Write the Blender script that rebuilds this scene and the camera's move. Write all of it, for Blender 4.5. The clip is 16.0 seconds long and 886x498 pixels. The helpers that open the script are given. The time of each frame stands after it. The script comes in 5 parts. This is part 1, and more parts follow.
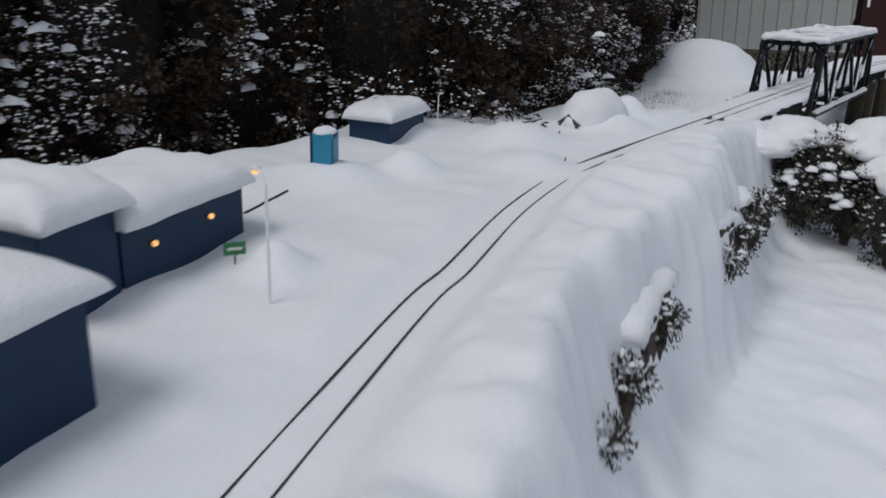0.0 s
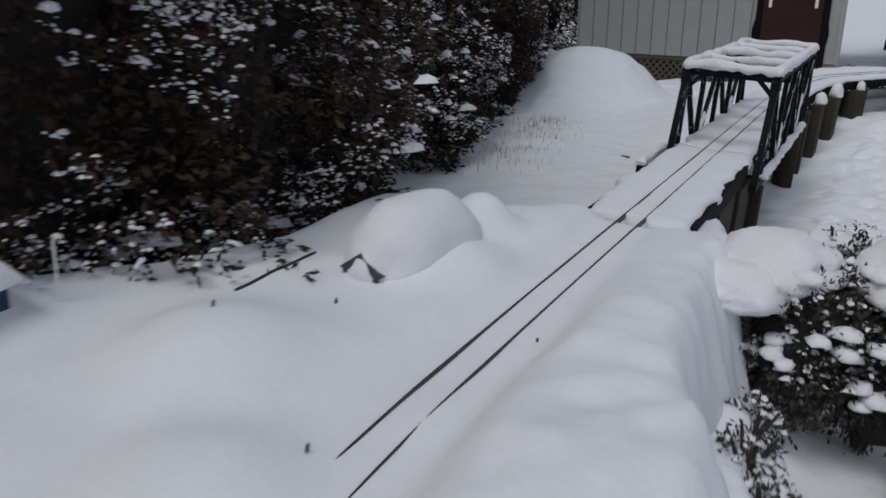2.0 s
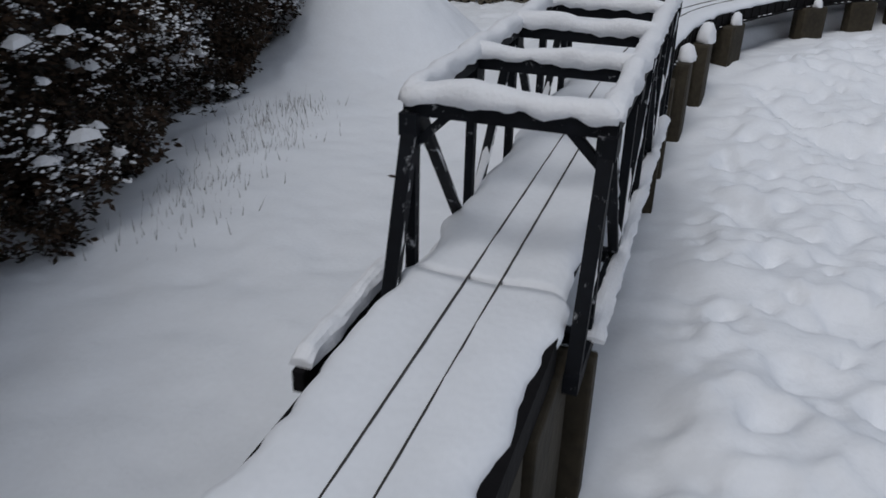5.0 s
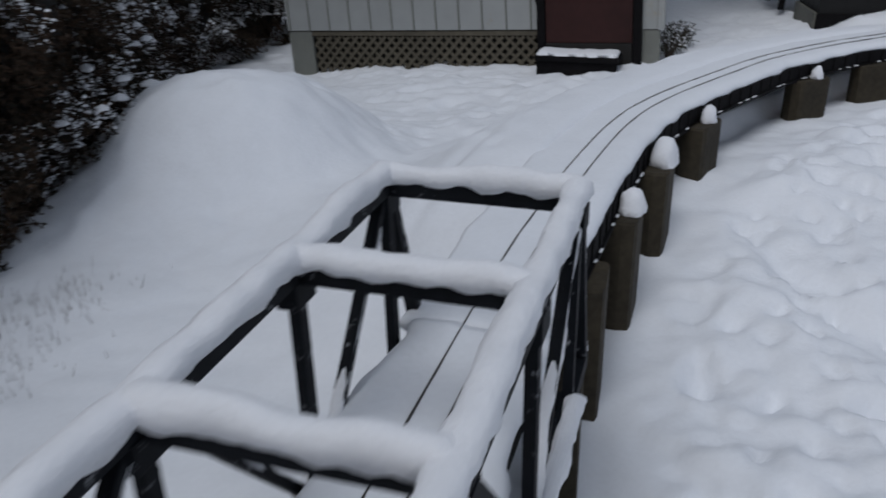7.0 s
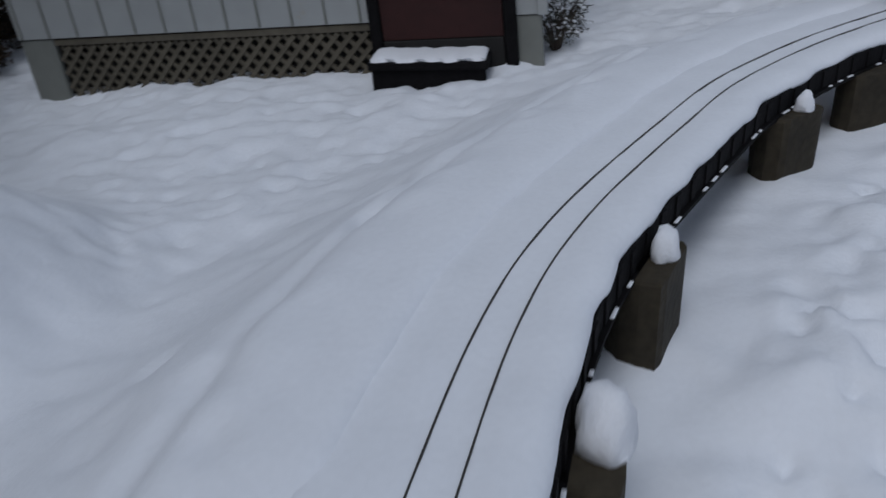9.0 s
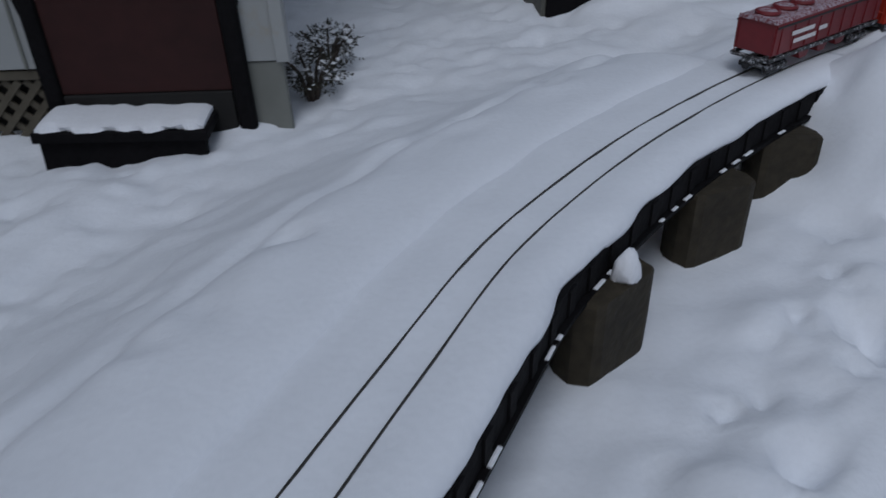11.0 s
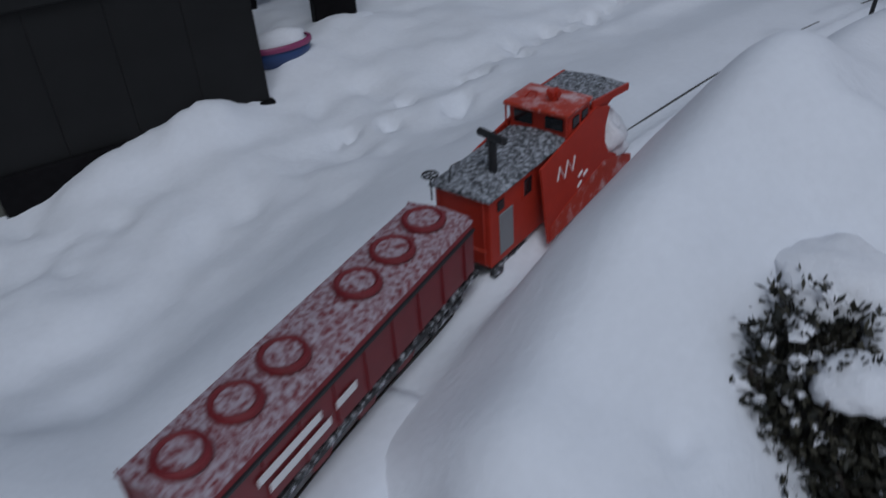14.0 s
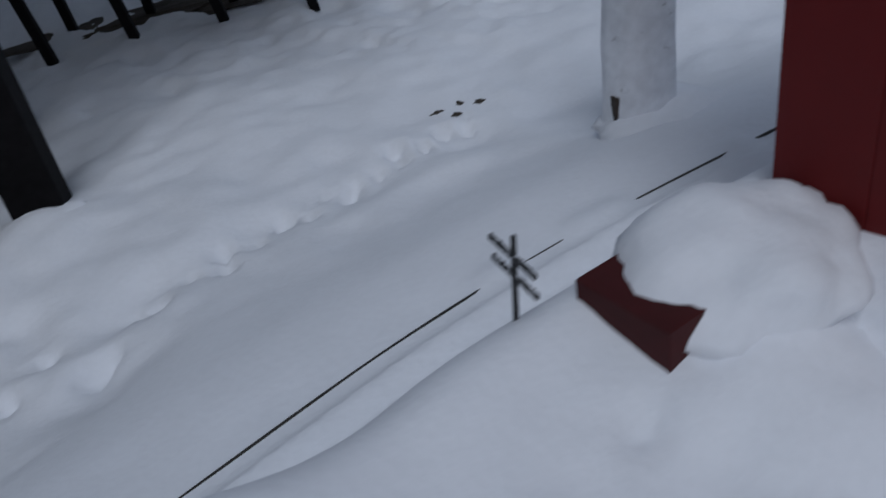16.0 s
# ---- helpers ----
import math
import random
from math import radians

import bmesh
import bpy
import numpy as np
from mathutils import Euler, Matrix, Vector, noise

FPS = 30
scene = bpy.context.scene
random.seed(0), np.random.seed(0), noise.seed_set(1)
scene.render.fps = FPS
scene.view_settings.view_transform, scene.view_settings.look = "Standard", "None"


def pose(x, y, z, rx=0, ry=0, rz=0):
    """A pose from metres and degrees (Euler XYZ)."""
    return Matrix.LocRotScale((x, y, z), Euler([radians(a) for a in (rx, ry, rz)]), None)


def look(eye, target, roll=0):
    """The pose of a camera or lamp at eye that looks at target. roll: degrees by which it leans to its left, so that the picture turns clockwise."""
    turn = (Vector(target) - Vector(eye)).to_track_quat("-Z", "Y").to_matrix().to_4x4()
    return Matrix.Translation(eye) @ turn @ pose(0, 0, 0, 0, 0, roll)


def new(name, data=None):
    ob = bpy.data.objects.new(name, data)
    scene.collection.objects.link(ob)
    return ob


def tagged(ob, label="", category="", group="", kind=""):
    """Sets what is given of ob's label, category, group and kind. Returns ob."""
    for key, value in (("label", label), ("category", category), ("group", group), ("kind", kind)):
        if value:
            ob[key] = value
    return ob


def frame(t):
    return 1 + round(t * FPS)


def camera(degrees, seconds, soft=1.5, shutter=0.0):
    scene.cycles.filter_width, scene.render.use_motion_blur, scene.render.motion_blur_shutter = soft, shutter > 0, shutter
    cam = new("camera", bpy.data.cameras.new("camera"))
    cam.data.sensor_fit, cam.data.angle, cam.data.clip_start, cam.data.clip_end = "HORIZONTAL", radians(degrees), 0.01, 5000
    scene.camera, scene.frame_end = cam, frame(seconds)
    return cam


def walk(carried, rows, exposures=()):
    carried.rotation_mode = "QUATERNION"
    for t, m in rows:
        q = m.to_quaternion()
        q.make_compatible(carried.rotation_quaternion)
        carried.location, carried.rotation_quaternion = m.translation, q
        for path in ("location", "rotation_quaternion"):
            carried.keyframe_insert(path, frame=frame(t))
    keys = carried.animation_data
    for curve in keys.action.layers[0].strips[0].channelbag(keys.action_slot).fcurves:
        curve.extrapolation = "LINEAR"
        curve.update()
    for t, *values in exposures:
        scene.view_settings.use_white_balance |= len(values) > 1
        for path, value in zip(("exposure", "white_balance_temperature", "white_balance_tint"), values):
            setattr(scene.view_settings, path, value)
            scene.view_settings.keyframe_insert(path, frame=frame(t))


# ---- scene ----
cam = camera(57.13, 16.0, soft=1.6, shutter=0.4)
PATH = [
    (0, (0.947, -3.861, 0.490), (0.3925, -3.0969, 0.1603), 2.11),
    (0.5, (0.778, -3.550, 0.498), (0.2306, -2.7784, 0.1734), 3.22),
    (1, (0.687, -3.232, 0.499), (0.1423, -2.4615, 0.1696), 2.91),
    (1.5, (0.542, -2.872, 0.493), (0.0723, -2.0509, 0.1689), 2.70),
    (2, (0.402, -2.534, 0.500), (-0.0329, -1.6989, 0.1625), 3.13),
    (2.5, (0.337, -2.230, 0.502), (-0.0347, -1.3864, 0.1151), 2.73),
    (3, (0.249, -1.972, 0.507), (-0.0364, -1.1056, 0.0969), 3.09),
    (3.5, (0.249, -1.721, 0.522), (-0.0241, -0.8467, 0.1209), 2.41),
    (6, (0.227, -0.435, 0.510), (-0.0720, 0.4036, 0.0543), 0.03),
    (6.5, (0.236, -0.160, 0.565), (-0.0939, 0.6912, 0.1558), 0.96),
    (7, (0.258, 0.128, 0.592), (-0.0215, 0.9914, 0.1726), -1.38),
    (7.5, (0.205, 0.454, 0.550), (-0.0179, 1.3177, 0.0972), -0.89),
    (8, (0.187, 0.768, 0.561), (-0.0305, 1.6380, 0.1180), -3.05),
    (8.5, (0.169, 1.076, 0.555), (-0.0458, 1.9380, 0.0963), -2.53),
    (9, (0.149, 1.414, 0.543), (-0.0003, 2.2760, 0.0586), -3.64),
    (9.5, (0.219, 1.696, 0.526), (0.1049, 2.5560, 0.0292), -5.42),
    (9.7, (0.248, 1.790, 0.524), (0.1561, 2.6514, 0.0251), -2.56),
    (11.8, (0.452, 2.488, 0.537), (0.5409, 3.3193, -0.0105), -1.99),
    (12, (0.495, 2.565, 0.533), (0.5970, 3.3907, -0.0207), -2.10),
    (12.5, (0.605, 2.729, 0.554), (0.7668, 3.5425, -0.0056), -2.37),
    (13, (0.758, 2.896, 0.562), (0.9208, 3.7136, 0.0093), -4.96),
    (13.5, (0.923, 3.068, 0.563), (1.1382, 3.8711, 0.0078), -3.48),
    (14, (1.069, 3.261, 0.569), (1.3618, 4.0311, 0.0023), -4.66),
    (14.5, (1.254, 3.342, 0.578), (1.5335, 4.1273, 0.0254), -5.33),
    (15, (1.455, 3.399, 0.605), (1.7049, 4.1957, 0.0544), -6.92),
    (15.3, (1.574, 3.464, 0.606), (1.8261, 4.2646, 0.0624), -8.42),
    (15.5, (1.666, 3.501, 0.603), (1.9099, 4.2989, 0.0510), -9.68),
    (16, (1.897, 3.550, 0.621), (2.1204, 4.3551, 0.0713), -10.99),
]
LIGHT_SUN = 1.35
EXPOSURE = [(0, -0.2, 6300, 10), (2, -0.42, 6250, 10), (3.5, -0.36, 6250, 10), (7, -0.46, 5980, 10), (8.5, -0.47, 5780, 10), (9.5, -0.86, 5680, 10), (12, -0.86, 5600, 10), (14.5, -0.80, 5580, 10), (16, -0.88, 5600, 10)]
walk(cam, [(t, look(eye, to, roll)) for t, eye, to, roll in PATH], exposures=EXPOSURE)

# ---- sky and light: late overcast winter day ----
world = bpy.data.worlds.new("sky")
scene.world = world
world.use_nodes = True
wn, wl = world.node_tree.nodes, world.node_tree.links
wn.clear()
w_out, w_bg, w_sky = wn.new("ShaderNodeOutputWorld"), wn.new("ShaderNodeBackground"), wn.new("ShaderNodeTexSky")
w_sky.sky_type, w_sky.sun_disc = "NISHITA", False
w_sky.sun_elevation, w_sky.sun_rotation = radians(32), radians(200)
w_sky.dust_density, w_sky.ozone_density = 4.0, 1.0
w_mix = wn.new("ShaderNodeMix")
w_mix.data_type = "RGBA"
w_mix.inputs["Factor"].default_value = 0.75
w_mix.inputs["B"].default_value = (5.2, 5.5, 6.0, 1)
w_bg.inputs["Strength"].default_value = 0.086
wl.new(w_sky.outputs["Color"], w_mix.inputs["A"])
wl.new(w_mix.outputs["Result"], w_bg.inputs["Color"])
wl.new(w_bg.outputs["Background"], w_out.inputs["Surface"])
sun = new("sun", bpy.data.lights.new("sun", "SUN"))
sun.data.energy, sun.data.angle, sun.data.color = LIGHT_SUN, radians(25), (1.0, 0.97, 0.93)
sun.matrix_world = look((0, 0, 9), (0.45 * 9 * 0.34, 9 * 0.94 * 0.9, -5))


# ---- materials ----
def mat(name, col, rough=0.6, metal=0.0, vary=0.25, scale=40.0, bump=0.3, dist=0.002, col2=None, cover=None, spec=0.5, island=0.0):
    """Base colour with two scales of variation and a fine relief; cover: (colour, amount, scale) of a second patchy coat."""
    m = bpy.data.materials.new(name)
    m.use_nodes = True
    nt, ln = m.node_tree.nodes, m.node_tree.links
    b = nt["Principled BSDF"]
    b.inputs["Roughness"].default_value, b.inputs["Metallic"].default_value = rough, metal
    b.inputs["Specular IOR Level"].default_value = spec
    tc = nt.new("ShaderNodeTexCoord")
    n1, n2 = nt.new("ShaderNodeTexNoise"), nt.new("ShaderNodeTexNoise")
    n1.inputs["Scale"].default_value, n2.inputs["Scale"].default_value = scale, scale * 0.13
    n1.inputs["Detail"].default_value = 6.0
    for n in (n1, n2):
        ln.new(tc.outputs["Object"], n.inputs["Vector"])
    add = nt.new("ShaderNodeMath")
    add.operation = "ADD"
    ln.new(n1.outputs["Fac"], add.inputs[0])
    ln.new(n2.outputs["Fac"], add.inputs[1])
    fac = add.outputs[0]
    if island:
        geo = nt.new("ShaderNodeNewGeometry")
        mul = nt.new("ShaderNodeMath")
        mul.operation, mul.inputs[1].default_value, mul.inputs[2].default_value = "MULTIPLY_ADD", island, -island / 2
        ln.new(geo.outputs["Random Per Island"], mul.inputs[0])
        add2 = nt.new("ShaderNodeMath")
        ln.new(fac, add2.inputs[0])
        ln.new(mul.outputs[0], add2.inputs[1])
        fac = add2.outputs[0]
    ramp = nt.new("ShaderNodeValToRGB")
    lo = [c * (1 - vary) for c in col]
    hi = col2 or [min(1, c * (1 + vary)) for c in col]
    ramp.color_ramp.elements[0].position, ramp.color_ramp.elements[0].color = 0.32, (*lo, 1)
    ramp.color_ramp.elements[1].position, ramp.color_ramp.elements[1].color = 0.68, (*hi, 1)
    half = nt.new("ShaderNodeMath")
    half.operation, half.inputs[1].default_value = "MULTIPLY", 0.5
    ln.new(fac, half.inputs[0])
    ln.new(half.outputs[0], ramp.inputs["Fac"])
    out = ramp.outputs["Color"]
    if cover:
        ccol, amount, cs = cover
        n3 = nt.new("ShaderNodeTexNoise")
        n3.inputs["Scale"].default_value, n3.inputs["Detail"].default_value, n3.inputs["Roughness"].default_value = cs, 8.0, 0.7
        ln.new(tc.outputs["Object"], n3.inputs["Vector"])
        r3 = nt.new("ShaderNodeValToRGB")
        r3.color_ramp.elements[0].position, r3.color_ramp.elements[1].position = 0.62 - amount * 0.3, 0.78 - amount * 0.3
        ln.new(n3.outputs["Fac"], r3.inputs["Fac"])
        mx = nt.new("ShaderNodeMix")
        mx.data_type = "RGBA"
        mx.inputs["B"].default_value = (*ccol, 1)
        ln.new(r3.outputs["Color"], mx.inputs["Factor"])
        ln.new(out, mx.inputs["A"])
        out = mx.outputs["Result"]
    ln.new(out, b.inputs["Base Color"])
    if bump:
        bp = nt.new("ShaderNodeBump")
        bp.inputs["Strength"].default_value, bp.inputs["Distance"].default_value = bump, dist
        ln.new(n1.outputs["Fac"], bp.inputs["Height"])
        ln.new(bp.outputs["Normal"], b.inputs["Normal"])
    return m


SNOW_C = (0.80, 0.82, 0.86)
SNOW = mat("snow", SNOW_C, 0.75, vary=0.03, scale=90, bump=0.35, dist=0.004, spec=0.25)
SNOWFLUFF = mat("snow_loose", (0.80, 0.81, 0.84), 0.85, vary=0.04, scale=160, bump=0.6, dist=0.004, spec=0.2)
RAIL = mat("rail_metal", (0.055, 0.05, 0.045), 0.5, 0.6, vary=0.4, scale=120, bump=0.2)
STEEL = mat("bridge_black_paint", (0.006, 0.007, 0.0095), 0.65, spec=0.12, vary=0.4, scale=60, bump=0.3, cover=(SNOW_C, 0.03, 45))
TIMBER = mat("wet_timber", (0.036, 0.029, 0.018), 0.8, spec=0.3, vary=0.45, scale=55, bump=0.8, dist=0.004)
DARKTIMBER = mat("dark_timber", (0.006, 0.0055, 0.0062), 0.8, spec=0.12, vary=0.4, scale=60, bump=0.6, dist=0.003)
GREYBOARD = mat("dark_grey_board", (0.015, 0.015, 0.0152), 0.7, spec=0.18, vary=0.2, scale=14, bump=0.25)
CEDAR = mat("cedar_leaf", (0.026, 0.022, 0.013), 0.75, vary=0.6, scale=7, bump=0, col2=(0.065, 0.040, 0.025), island=0.8, spec=0.25)
SHRUB = mat("shrub_leaf", (0.015, 0.018, 0.011), 0.6, vary=0.5, scale=12, bump=0, col2=(0.05, 0.045, 0.028), island=0.8)
BARK = mat("bark", (0.05, 0.038, 0.03), 0.9, vary=0.5, scale=50, bump=0.8, dist=0.005)
SIDING = mat("siding_paint", (0.33, 0.34, 0.335), 0.6, vary=0.08, scale=9, bump=0.15, cover=((0.33, 0.29, 0.2), 0.05, 6))
PANEL = mat("skirting_panel", (0.18, 0.185, 0.165), 0.75, vary=0.15, scale=12, bump=0.3)
LATTICE = mat("lattice_wood", (0.095, 0.082, 0.058), 0.8, vary=0.3, scale=30, bump=0.4)
# near-black fill, painted in where there is only deep shade
SHADEFILL = mat("shade_black", (0.012, 0.011, 0.01), 0.9, vary=0.3, scale=10, bump=0)
DOORRED = mat("door_brown_red", (0.028, 0.008, 0.007), 0.6, spec=0.3, vary=0.3, scale=25, bump=0.3)
WHITEPAINT = mat("white_paint", (0.75, 0.76, 0.77), 0.6, vary=0.05, scale=30, bump=0.2)
ORANGE = mat("plough_orange_red", (0.40, 0.030, 0.014), 0.5, spec=0.35, vary=0.12, scale=60, bump=0.12, dist=0.0006)
ORANGE_DUST = mat("plough_orange_snowy", (0.42, 0.035, 0.012), 0.5, vary=0.12, scale=60, bump=0.2, dist=0.001, cover=((0.60, 0.44, 0.44), 0.40, 38))
ROOFDUST = mat("snow_dusted_roof", (0.035, 0.037, 0.04), 0.7, vary=0.3, scale=90, bump=0.6, dist=0.0015, cover=((0.46, 0.48, 0.52), 0.58, 210))
HOPPERRED = mat("hopper_dark_red", (0.155, 0.012, 0.016), 0.42, vary=0.15, scale=50, bump=0.12, dist=0.0006)
HOPPERTOP = mat("hopper_snow_dusted", (0.155, 0.012, 0.016), 0.6, vary=0.15, scale=50, bump=0.6, dist=0.0015, cover=((0.42, 0.36, 0.40), 0.70, 170))
BLACK = mat("black_plastic", (0.012, 0.012, 0.013), 0.5, vary=0.3, scale=80, bump=0.15)
CHASSIS = mat("chassis_snowy_black", (0.015, 0.015, 0.016), 0.6, vary=0.3, scale=80, bump=0.5, dist=0.002, cover=(SNOW_C, 0.35, 120))
GLASSGREY = mat("grey_window", (0.22, 0.24, 0.25), 0.25, vary=0.1, scale=30, bump=0)
DARKGLASS = mat("dark_window", (0.012, 0.014, 0.016), 0.15, vary=0.2, scale=30, bump=0)
LETTER = mat("white_lettering", (0.72, 0.70, 0.70), 0.5, vary=0.06, scale=90, bump=0)
BLUEWALL = mat("blue_wall", (0.006, 0.030, 0.072), 0.6, spec=0.3, vary=0.15, scale=40, bump=0.2, dist=0.001)
CYAN = mat("toilet_blue", (0.02, 0.22, 0.36), 0.45, vary=0.1, scale=50, bump=0.1)
GREEN = mat("sign_green", (0.02, 0.16, 0.05), 0.5, vary=0.1, scale=50, bump=0)
DARKRED = mat("model_house_red", (0.05, 0.005, 0.005), 0.65, spec=0.25, vary=0.2, scale=40, bump=0.3, dist=0.001)
WALLRED = mat("red_painted_board", (0.13, 0.006, 0.006), 0.6, spec=0.3, vary=0.1, scale=18, bump=0.2)
TOYBLUE = mat("toy_blue", (0.02, 0.05, 0.16), 0.4, vary=0.1, scale=40, bump=0)
TOYPINK = mat("toy_magenta", (0.25, 0.04, 0.12), 0.4, vary=0.1, scale=40, bump=0)
BIRCH = mat("frosted_bark", (0.78, 0.80, 0.84), 0.85, vary=0.15, scale=45, bump=0.6, dist=0.004, cover=((0.05, 0.045, 0.04), 0.02, 30))
STONE = mat("wet_stone", (0.10, 0.10, 0.085), 0.8, vary=0.35, scale=45, bump=0.6, dist=0.004)
DIRT = mat("bare_soil", (0.05, 0.04, 0.03), 0.9, vary=0.4, scale=50, bump=0.8, dist=0.005)
GREYROOF = mat("grey_model_roof", (0.05, 0.05, 0.052), 0.7, vary=0.2, scale=50, bump=0.3)
LAMP = mat("amber_lamp", (0.7, 0.35, 0.12), 0.4, vary=0.05, scale=30, bump=0)
_ln = LAMP.node_tree.nodes["Principled BSDF"]
_ln.inputs["Emission Color"].default_value, _ln.inputs["Emission Strength"].default_value = (1.0, 0.5, 0.15, 1), 1.2


# ---- building helpers ----
def part(name, bm, material, parent=None, label="", smooth=False):
    me = bpy.data.meshes.new(name)
    if isinstance(bm, bmesh.types.BMesh):
        bmesh.ops.recalc_face_normals(bm, faces=bm.faces)
        bm.to_mesh(me)
        bm.free()
    else:
        me.from_pydata(bm[0], [], bm[1])
    me.materials.append(material)
    if smooth:
        me.polygons.foreach_set("use_smooth", [True] * len(me.polygons))
    ob = new(name, me)
    ob.parent = parent
    if label:
        ob["label"] = label
    return ob


def thing(name, m, label, category, group="", kind=""):
    ob = new(name)
    ob.empty_display_size = 0.05
    ob.matrix_world = m
    return tagged(ob, label, category, group, kind)


def box(x0, x1, y0, y1, z0, z1, bevel=0.0, bm=None):
    own = bmesh.new()
    bmesh.ops.create_cube(own, size=1.0, matrix=Matrix.Translation(((x0 + x1) / 2, (y0 + y1) / 2, (z0 + z1) / 2)) @ Matrix.Diagonal((x1 - x0, y1 - y0, z1 - z0, 1)))
    if bevel:
        bmesh.ops.bevel(own, geom=own.edges[:], offset=bevel, segments=2, affect="EDGES", profile=0.5)
    return join(bm, own) if bm else own


def join(bm, other):
    me = bpy.data.meshes.new("tmp")
    other.to_mesh(me)
    other.free()
    bm.from_mesh(me)
    bpy.data.meshes.remove(me)
    return bm


def tube(pts, r, n=8, bm=None, r2=None):
    """A round bar along points, tapering from r to r2."""
    bm = bm or bmesh.new()
    pts = [Vector(p) for p in pts]
    rings = []
    for i, p in enumerate(pts):
        d = (pts[min(i + 1, len(pts) - 1)] - pts[max(i - 1, 0)]).normalized()
        a = d.orthogonal().normalized() if i == 0 else (a - d * a.dot(d)).normalized()
        b = d.cross(a)
        rr = r + ((r2 if r2 is not None else r) - r) * i / max(1, len(pts) - 1)
        rings.append([bm.verts.new(p + (a * math.cos(k * math.tau / n) + b * math.sin(k * math.tau / n)) * rr) for k in range(n)])
    for q, w in zip(rings, rings[1:]):
        for k in range(n):
            bm.faces.new((q[k], q[(k + 1) % n], w[(k + 1) % n], w[k]))
    bm.faces.new(rings[0][::-1])
    bm.faces.new(rings[-1])
    return bm


def bar(p, q, w, h, up=(0, 0, 1), bm=None):
    """A square bar from p to q, w wide and h high."""
    bm = bm or bmesh.new()
    p, q = Vector(p), Vector(q)
    d = (q - p).normalized()
    s = d.cross(Vector(up)).normalized()
    u = s.cross(d)
    vs = [[bm.verts.new(e + s * a * w / 2 + u * b * h / 2) for a, b in ((-1, -1), (1, -1), (1, 1), (-1, 1))] for e in (p, q)]
    for k in range(4):
        bm.faces.new((vs[0][k], vs[0][(k + 1) % 4], vs[1][(k + 1) % 4], vs[1][k]))
    bm.faces.new(vs[0][::-1])
    bm.faces.new(vs[1])
    return bm


def fbm(x, y, z, s, o=3):
    return sum(noise.noise(Vector((x * s * 2 ** k, y * s * 2 ** k, z * s * 2 ** k))) * 0.5 ** k for k in range(o))


def snow_strip(pts, w, h, seed=0.0, step=0.008, rag=0.25, seg=7, drop=0.0):
    """Snow lying on a bar: a rounded ridge along points with an uneven height and ragged edges."""
    bm = bmesh.new()
    pts = [Vector(p) for p in pts]
    fine = []
    for p, q in zip(pts, pts[1:]):
        n = max(1, int((q - p).length / step))
        fine += [p.lerp(q, i / n) for i in range(n)]
    fine.append(pts[-1])
    rows = []
    for i, p in enumerate(fine):
        d = (fine[min(i + 1, len(fine) - 1)] - fine[max(i - 1, 0)]).normalized()
        s = d.cross(Vector((0, 0, 1))).normalized()
        end = min(1, min(i, len(fine) - 1 - i) / 2.0)
        row = []
        for k in range(seg + 1):
            a = math.pi * k / seg
            g = 1 + rag * fbm(p.x + seed, p.y + k * 0.15, p.z, 22, 3)
            hh = h * (0.55 + 0.45 * end) * (1 + 0.5 * fbm(p.x, p.y + seed, p.z, 9, 3))
            row.append(bm.verts.new(p + s * (-math.cos(a)) * w / 2 * g + Vector((0, 0, math.sin(a) ** 0.6 * hh - (drop if k in (0, seg) else 0) * (1 + 2 * fbm(p.x + seed, p.y, k * 3.0, 30, 2))))))
        rows.append(row)
    for a, b in zip(rows, rows[1:]):
        for k in range(seg):
            bm.faces.new((a[k], a[k + 1], b[k + 1], b[k]))
        bm.faces.new((a[0], b[0], b[seg], a[seg]))
    bm.faces.new(rows[0])
    bm.faces.new(rows[-1][::-1])
    return bm


def pillow(c, rx, ry, rz, seed=0.0, rough=0.25, sub=3, sink=0.35, bm=None):
    """A soft heap of snow: flat below, bulging above."""
    own = bmesh.new()
    bmesh.ops.create_icosphere(own, subdivisions=sub, radius=1.0)
    for v in own.verts:
        n = v.co.copy()
        k = 1 + rough * (fbm(n.x + seed, n.y - seed, n.z, 1.3, 3) + 0.25 * fbm(n.x - seed, n.y, n.z, 5.5, 2))
        z = n.z * (1 if n.z > 0 else sink)
        v.co = Vector((c[0] + n.x * rx * k, c[1] + n.y * ry * k, c[2] + z * rz * k))
    return join(bm, own) if bm else own


